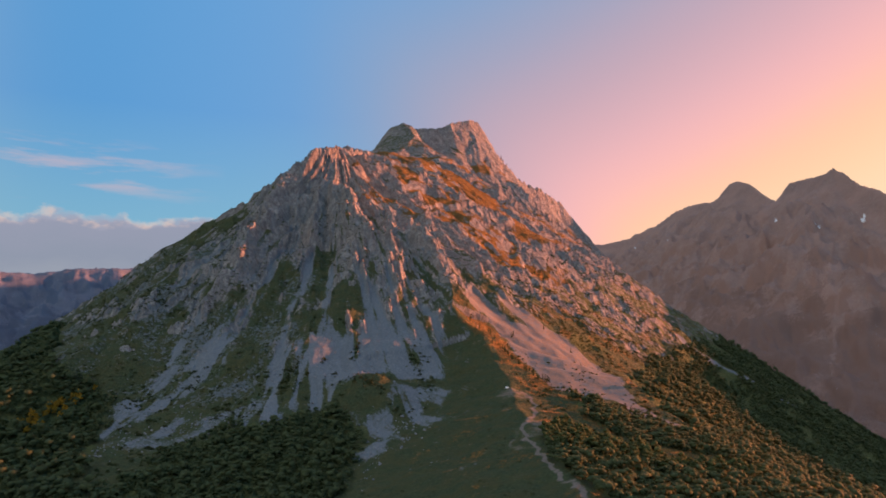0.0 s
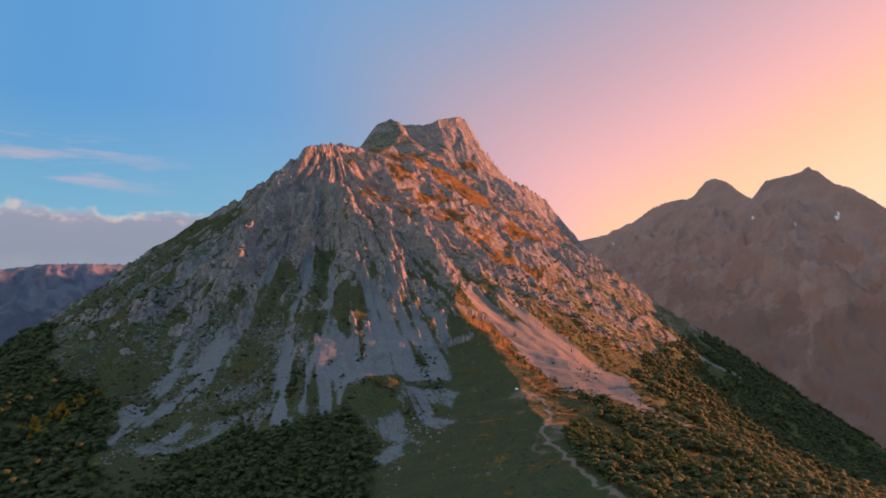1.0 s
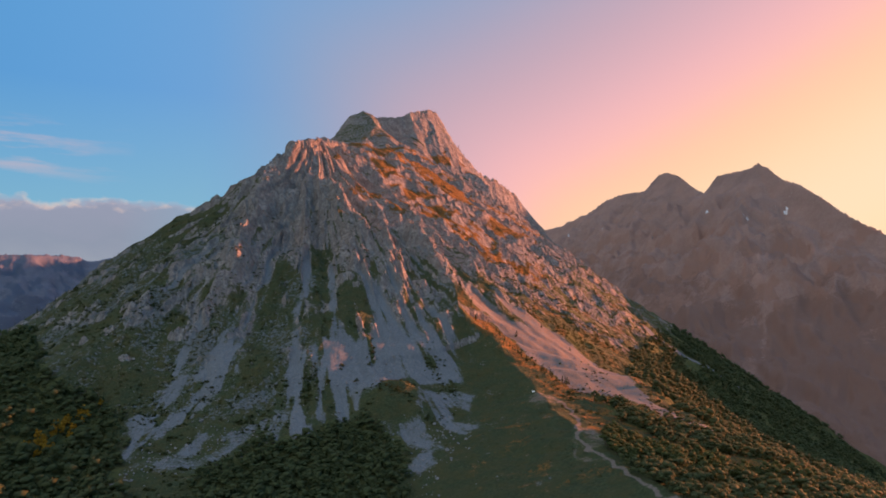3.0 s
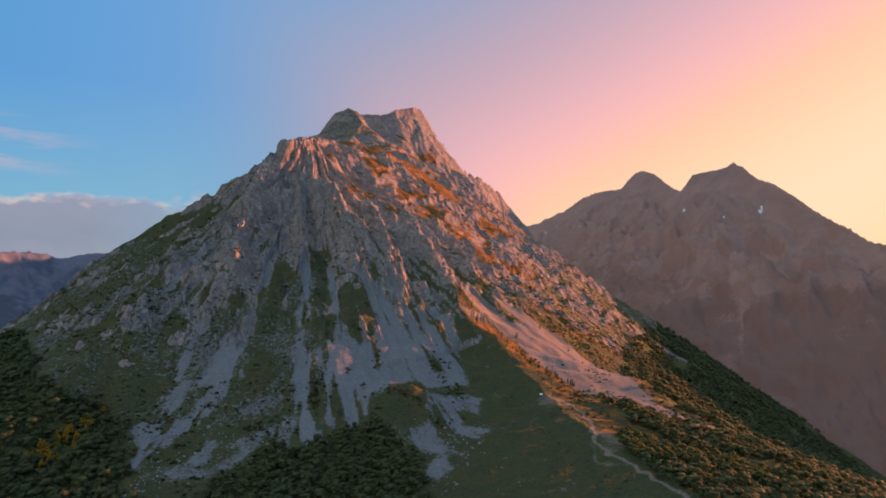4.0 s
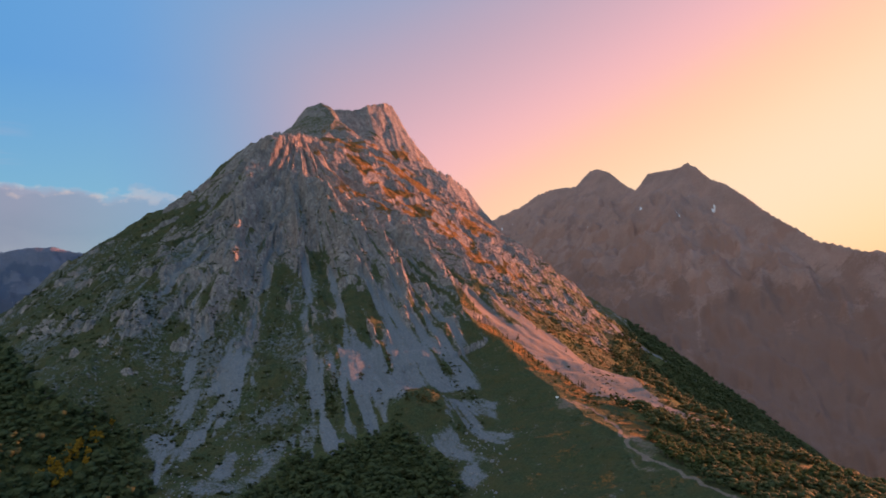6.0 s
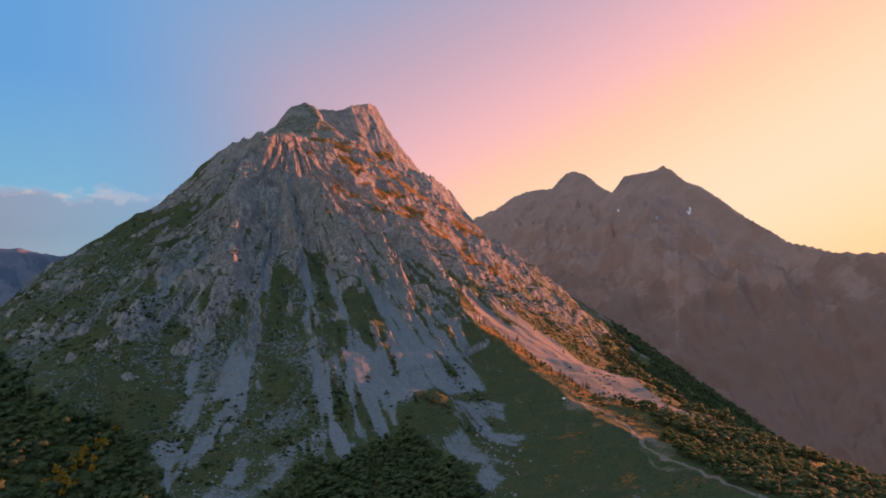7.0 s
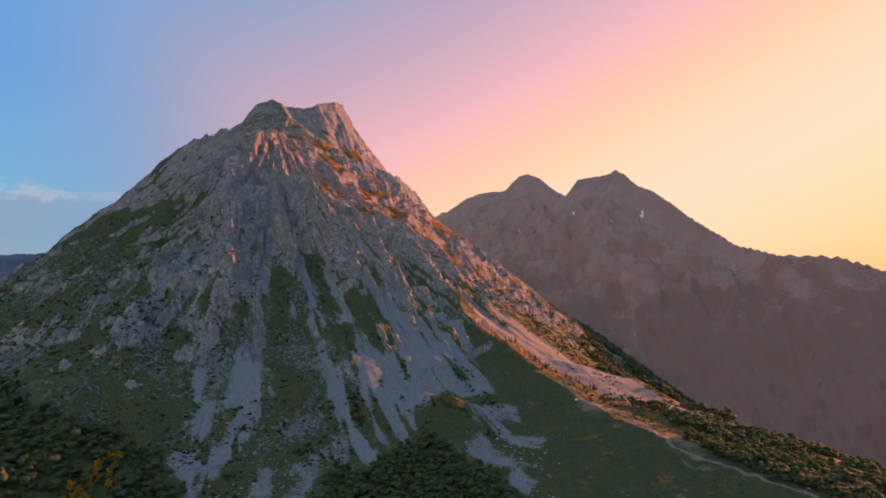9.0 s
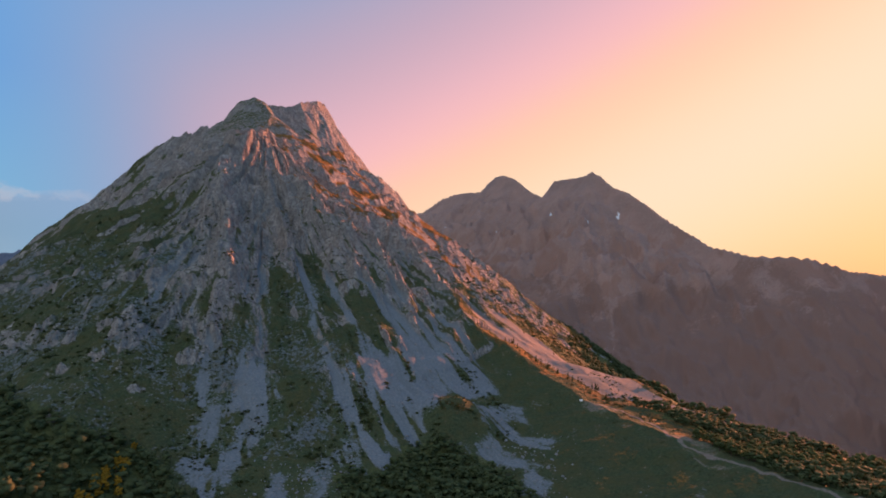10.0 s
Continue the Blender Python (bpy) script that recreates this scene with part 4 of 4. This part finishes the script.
def build_woods():
    crowns = [crown_shape(600 + k, 12, 130, 0.36, 1.0 + 0.12 * k, 1.0 + 0.1 * (k % 2)) for k in range(4)]
    poor = [crown_shape(620 + k, 6, 40, 0.45, 0.9 + 0.08 * k, 1.2) for k in range(6)]
    poorer = [crown_shape(630 + k, 4, 24, 0.55, 0.9 + 0.08 * k, 1.2) for k in range(6)]
    firsts = {}

    def plant(key, name, label, category, group, crown, leaf, seed, place, size, turn, **trunk):
        m = Matrix.Translation(place) @ Matrix.Rotation(turn, 4, "Z")
        if key not in firsts:
            firsts[key] = tree(name, label, category, group, crown, leaf, seed, **trunk)
            ob = firsts[key]
            ob.matrix_basis = m
        else:
            ob = copy_thing(firsts[key], m)
        ob.scale = (size[0], size[0], size[1])

    rng = np.random.default_rng(640)
    # the wood on the terrace beside the trail, tree by tree where it is nearest
    x, y = spread(WOOD_TERRACE, 4.1, 641, 5)
    keep = y > 215
    x, y = x[keep], y[keep]
    z, cover = seat(x, y)
    open_ground = (cover["trod"] < 0.3)
    x, y, z = x[open_ground], y[open_ground], z[open_ground]
    order = np.argsort(-(y - 0.35 * np.abs(x - 120)))
    near, rest = order[:260], order[260:]
    for i in near:
        k = int(rng.integers(0, 4))
        s = rng.uniform(0.9, 1.4)
        plant(("beech", k), "beech_tree", "green beech tree in the wood beside the trail", "tree", "beeches of the terrace wood", crowns[k], BEECH, 650 + k, (x[i], y[i], z[i] - 0.2), (s * 1.05, s * rng.uniform(0.6, 0.9)), rng.uniform(0, 6.28))
    places = [(x[rest], y[rest])]
    for outline, gap, seed, low in ((WOOD_HEDGE, 4.0, 661, 280), (WOOD_FRONT, 4.0, 662, 320), (WOOD_WEST, 4.8, 663, 350), (WOOD_EAST, 5.4, 664, 400)):
        px, py = spread(outline, gap, seed, 9)
        places.append((px[py > low], py[py > low]))
    names = (("terrace_wood", "green beech wood on the terrace"), ("hedge_wood", "band of beeches across the lit terrace"), ("shaded_wood", "dark beech wood at the foot of the scree"), ("slope_wood", "dark mixed wood on the shaded slope"), ("valley_wood", "beech wood on the slope down to the valley"))
    for k, ((px, py), (name, label)) in enumerate(zip(places, names)):
        pz, cover = seat(px, py)
        ok = (cover["scree"] < 0.4) & (cover["trod"] < 0.3)
        if k == 4:
            ok &= rng.uniform(0, 1, len(px)) < 0.12 + 0.88 * step(250, 195, pz + 25 * fbm(px / 50, py / 50, 3, 668))
            ok &= fbm(px / 45, py / 45, 4, 669) + 0.3 * rng.uniform(-1, 1, len(px)) > -0.3
        scale = (1.12, 1.12, 1.15, 1.3, 1.4)[k]
        plant_many(name, label, "wood", px[ok], py[ok], pz[ok] - 0.3, poorer if k > 2 else poor, scale, BEECH_WOOD, 670 + k, (0.5, 0.85))
    # beeches touched by low sun, its yellow put into their leaf colour
    for _ in range(36):
        a = rng.uniform(0, 1)
        px, py = -299 + 20 * a + rng.normal(0, 4), 455 + 46 * a + rng.normal(0, 5)
        pz = float(seat([px], [py])[0][0])
        k = int(rng.integers(0, 2))
        s = rng.uniform(0.75, 1.15)
        plant(("autumn", k), "autumn_tree", "beech among dark trees, yellow sunlight put into its leaf colour", "tree", "autumn beeches", crowns[k], SUN_TINTED, 680 + k, (px, py, pz), (s, s), rng.uniform(0, 6.28))
    # small spruces in a row under the crest, and a few alone
    spruces = [spruce_shape(690 + k, 170, 0.34) for k in range(2)]
    row = [(10, 684), (42, 614), (70, 554), (92, 518)]
    spots = [(np.interp(t, [0, 1, 2, 3], [p[0] for p in row]) + rng.normal(0, 2.5), np.interp(t, [0, 1, 2, 3], [p[1] for p in row]) + rng.normal(0, 2.5)) for t in np.linspace(0, 3, 46)]
    spots += [(70, 646), (72, 648), (150, 640), (135, 668), (110, 690), (60, 694), (160, 655)]
    spots += [(-400 - 70 * a + rng.normal(0, 6), 808 - 55 * a + rng.normal(0, 8)) for a in np.linspace(0, 1, 26)]
    for px, py in spots:
        pz = float(seat([px], [py])[0][0])
        k = int(rng.integers(0, 2))
        s = rng.uniform(0.4, 0.8)
        plant(("spruce", k), "spruce_tree", "small dark spruce on the open slope", "tree", "spruces of the open slopes", spruces[k], NEEDLES, 700 + k, (px, py, pz - 0.1), (s * 1.15, s), rng.uniform(0, 6.28), tall=7.4, girth=0.16, limbs=0)
    # dwarf pine: clumps on the scree, scattered over the lower rocks and meadows
    bushes = [bush_shape(710 + k, 26, 0.5) for k in range(4)]
    bx, by = [], []
    for cx, cy, wx, wy, n in ((-128, 520, 5, 14, 44), (-77, 562, 3, 9, 24), (-103, 543, 2.5, 4, 10), (-24, 566, 9, 13, 46), (-12, 535, 7, 16, 34), (-89, 527, 4, 2.5, 7), (-58, 510, 18, 10, 70), (-28, 490, 9, 9, 16), (-205, 520, 18, 20, 50), (-165, 485, 16, 12, 40), (-240, 500, 14, 14, 40), (-275, 605, 26, 40, 190), (-335, 650, 34, 46, 150), (-225, 600, 10, 34, 60), (160, 510, 6, 26, 40), (110, 520, 18, 10, 60), (140, 488, 14, 12, 50), (150, 470, 10, 12, 30), (70, 580, 8, 16, 16), (130, 560, 24, 40, 40)):
        bx.append(rng.normal(cx, wx * 0.6, n))
        by.append(rng.normal(cy, wy * 0.6, n))
    wx, wy = np.concatenate([rng.uniform(-440, 330, 15000), rng.uniform(90, 400, 6000)]), np.concatenate([rng.uniform(340, 860, 15000), rng.uniform(640, 1080, 6000)])
    wz, cover = seat(wx, wy)
    ok = (cover["scree"] < 0.55) & ((cover["wood"] < 0.3) | ((wx > 90) & (wy > 640) & (wz > 190))) & (cover["trod"] < 0.1) & (wz < 390) & (fbm(wx / 30, wy / 30, 3, 720) > np.where(wx < -80, -0.08, np.where((wx > 90) & (wy > 640), -0.12, 0.1))) & ((wx < -80) | (wx > 60))
    bx, by = np.concatenate(bx + [wx[ok]]), np.concatenate(by + [wy[ok]])
    bz, _ = seat(bx, by)
    plant_many("dwarf_pine_thicket", "dark green dwarf pine bushes scattered on scree and grass", "bushes", bx, by, bz - 0.1, bushes, 0.95, PINE, 721, (0.6, 1.2))
    mx, my = rng.uniform(-45, 60, 900), rng.uniform(270, 560, 900)
    mz, cover = seat(mx, my)
    ok = (cover["trod"] < 0.1) & (cover["scree"] < 0.3) & (fbm(mx / 22, my / 16, 3, 725) > 0.16) & (mx < 20 + 0.1 * my)
    plant_many("juniper_scrub", "low dark juniper scrub on the meadow", "bushes", mx[ok], my[ok], mz[ok] - 0.15, bushes, 0.7, PINE, 726, (0.3, 0.6))


build_woods()


# ---- stones ----
def stone_shape(seed, rough=0.28, divisions=2):
    bm = bmesh.new()
    bmesh.ops.create_icosphere(bm, subdivisions=divisions, radius=1.0)
    rng = random.Random(seed)
    cuts = [Vector((rng.gauss(0, 1), rng.gauss(0, 1), rng.gauss(0, 1))).normalized() for _ in range(7)]
    for v in bm.verts:
        for c in cuts:
            over_by = v.co.dot(c) - 0.68
            if over_by > 0:
                v.co -= c * over_by
        v.co *= 1 + rough * noise.noise(v.co * 1.7 + Vector((seed, 0, 0)))
        v.co.z *= 0.72
    bm.faces.ensure_lookup_table()
    verts = np.array([v.co[:] for v in bm.verts])
    faces = np.array([[v.index for v in f.verts] for f in bm.faces])
    bm.free()
    return verts, faces


def build_stones():
    rng = np.random.default_rng(800)
    shapes = [stone_shape(810 + k) for k in range(5)]
    zones = [(-28, 458, 16, 30, 90), (-46, 405, 7, 24, 40), (-215, 460, 26, 18, 80), (-170, 470, 22, 10, 50), (-224, 425, 14, 14, 40)]
    firsts = {}
    for cx, cy, wx, wy, n in zones:
        px, py = rng.normal(cx, wx * 0.7, n), rng.normal(cy, wy * 0.7, n)
        pz, _ = seat(px, py)
        for a, b, c in zip(px, py, pz):
            k = int(rng.integers(0, 5))
            s = float(np.clip(rng.lognormal(-0.45, 0.45), 0.35, 1.8))
            m = Matrix.Translation((a, b, c + 0.15 * s)) @ Matrix.Rotation(rng.uniform(0, 6.28), 4, "Z")
            if k not in firsts:
                ob = mesh_object("boulder", *shapes[k], BOULDER, None, "", False)
                tagged(ob, "pale grey limestone boulder fallen onto the scree foot", "boulder", "boulders at the scree foot")
                ob.matrix_basis = m
                firsts[k] = ob
            else:
                ob = copy_thing(firsts[k], m)
            ob.scale = (s, s * rng.uniform(0.7, 1.0), s)
    # smaller stones strewn over the fans
    x, y = rng.uniform(-330, 190, 30000), rng.uniform(370, 700, 30000)
    z, cover = seat(x, y)
    thick = cover["scree"] * (0.25 + 0.75 * step(580, 470, y)) + 0.12 * cover["rock"]
    ok = rng.uniform(0, 1, len(x)) < thick * np.where(x > 10, 0.12, 0.6)
    x, y, z = x[ok], y[ok], z[ok]
    low = [stone_shape(830 + k, 0.3, 1) for k in range(4)]
    all_v, all_f, at = [], [], 0
    kind = rng.integers(0, 4, len(x))
    for k, (v, f) in enumerate(low):
        mine = kind == k
        n = int(mine.sum())
        s = np.clip(rng.lognormal(-0.75, 0.5, n), 0.25, 1.4)[:, None, None]
        a = rng.uniform(0, 6.28, n)
        c, d = np.cos(a)[:, None], np.sin(a)[:, None]
        vv = np.stack([v[:, 0] * c - v[:, 1] * d, v[:, 0] * d + v[:, 1] * c, np.broadcast_to(v[:, 2], (n, len(v)))], -1) * s
        vv = vv + np.stack([x[mine], y[mine], z[mine]], -1)[:, None, :]
        all_v.append(vv.reshape(-1, 3))
        all_f.append((f[None] + (np.arange(n) * len(v))[:, None, None]).reshape(-1, 3) + at)
        at += n * len(v)
    tagged(mesh_object("scree_stones", np.concatenate(all_v), np.concatenate(all_f), BOULDER, None, "", False), "small grey stones strewn over the scree", "stones", "", "stuff")


build_stones()


# ---- the tent beside the trail ----
def box_tube(a, b, r):
    a, b = Vector(a), Vector(b)
    way = (b - a).normalized()
    side = way.orthogonal().normalized()
    up = way.cross(side)
    ring = [side * r * math.cos(t) + up * r * math.sin(t) for t in (0, 1.047, 2.094, 3.142, 4.189, 5.236)]
    verts = [tuple(a + p) for p in ring] + [tuple(b + p) for p in ring]
    faces = [(k, (k + 1) % 6, 6 + (k + 1) % 6, 6 + k) for k in range(6)]
    return np.array(verts), np.array(faces)


def build_tent():
    px, py = 51.0, 505.0
    pz = float(seat([px], [py])[0][0])
    tent_thing = tagged(new("tent"), "small white canvas tent on the crest beside the trail", "tent")
    # two sagging slopes with thickness
    rows, cols = 9, 9
    verts, faces = [], []
    for inner in (0, 1):
        for i in range(rows):
            for j in range(cols):
                u, v = i / (rows - 1) * 2 - 1, j / (cols - 1) * 2 - 1
                sag = 0.10 * (1 - v * v) * math.sin(abs(u) * 3.14159)
                verts.append((u * 1.3 * (1 - 0.03 * inner), v * 1.6, 1.5 * (1 - abs(u)) - sag - 0.12 * (1 - v * v) * (1 - abs(u)) - 0.03 * inner))
        for i in range(rows - 1):
            for j in range(cols - 1):
                a = inner * rows * cols + i * cols + j
                faces.append((a, a + 1, a + cols + 1, a + cols))
    mesh_object("canopy", np.array(verts), np.array(faces), CANVAS, tent_thing)
    for end in (-1.52, 1.52):
        v, f = box_tube((0, end, 0), (0, end, 1.5), 0.03)
        mesh_object("pole", v, f, BARK, tent_thing)
    flap = np.array([(-1.2, -1.55, 0.0), (-0.1, -1.62, 0.0), (-0.02, -1.57, 1.42), (-0.6, -1.56, 0.72), (-1.2, -1.53, 0.0), (-0.1, -1.6, 0.0), (-0.02, -1.55, 1.42), (-0.6, -1.54, 0.72)])
    mesh_object("door_flap", flap, np.array([(0, 1, 2, 3), (7, 6, 5, 4), (0, 4, 5, 1), (1, 5, 6, 2), (2, 6, 7, 3), (3, 7, 4, 0)]), CANVAS, tent_thing, "", False)
    tent_thing.matrix_basis = pose(px, py, pz, 0, 0, 70)
    tent_thing.scale = (0.75, 0.75, 0.75)


build_tent()
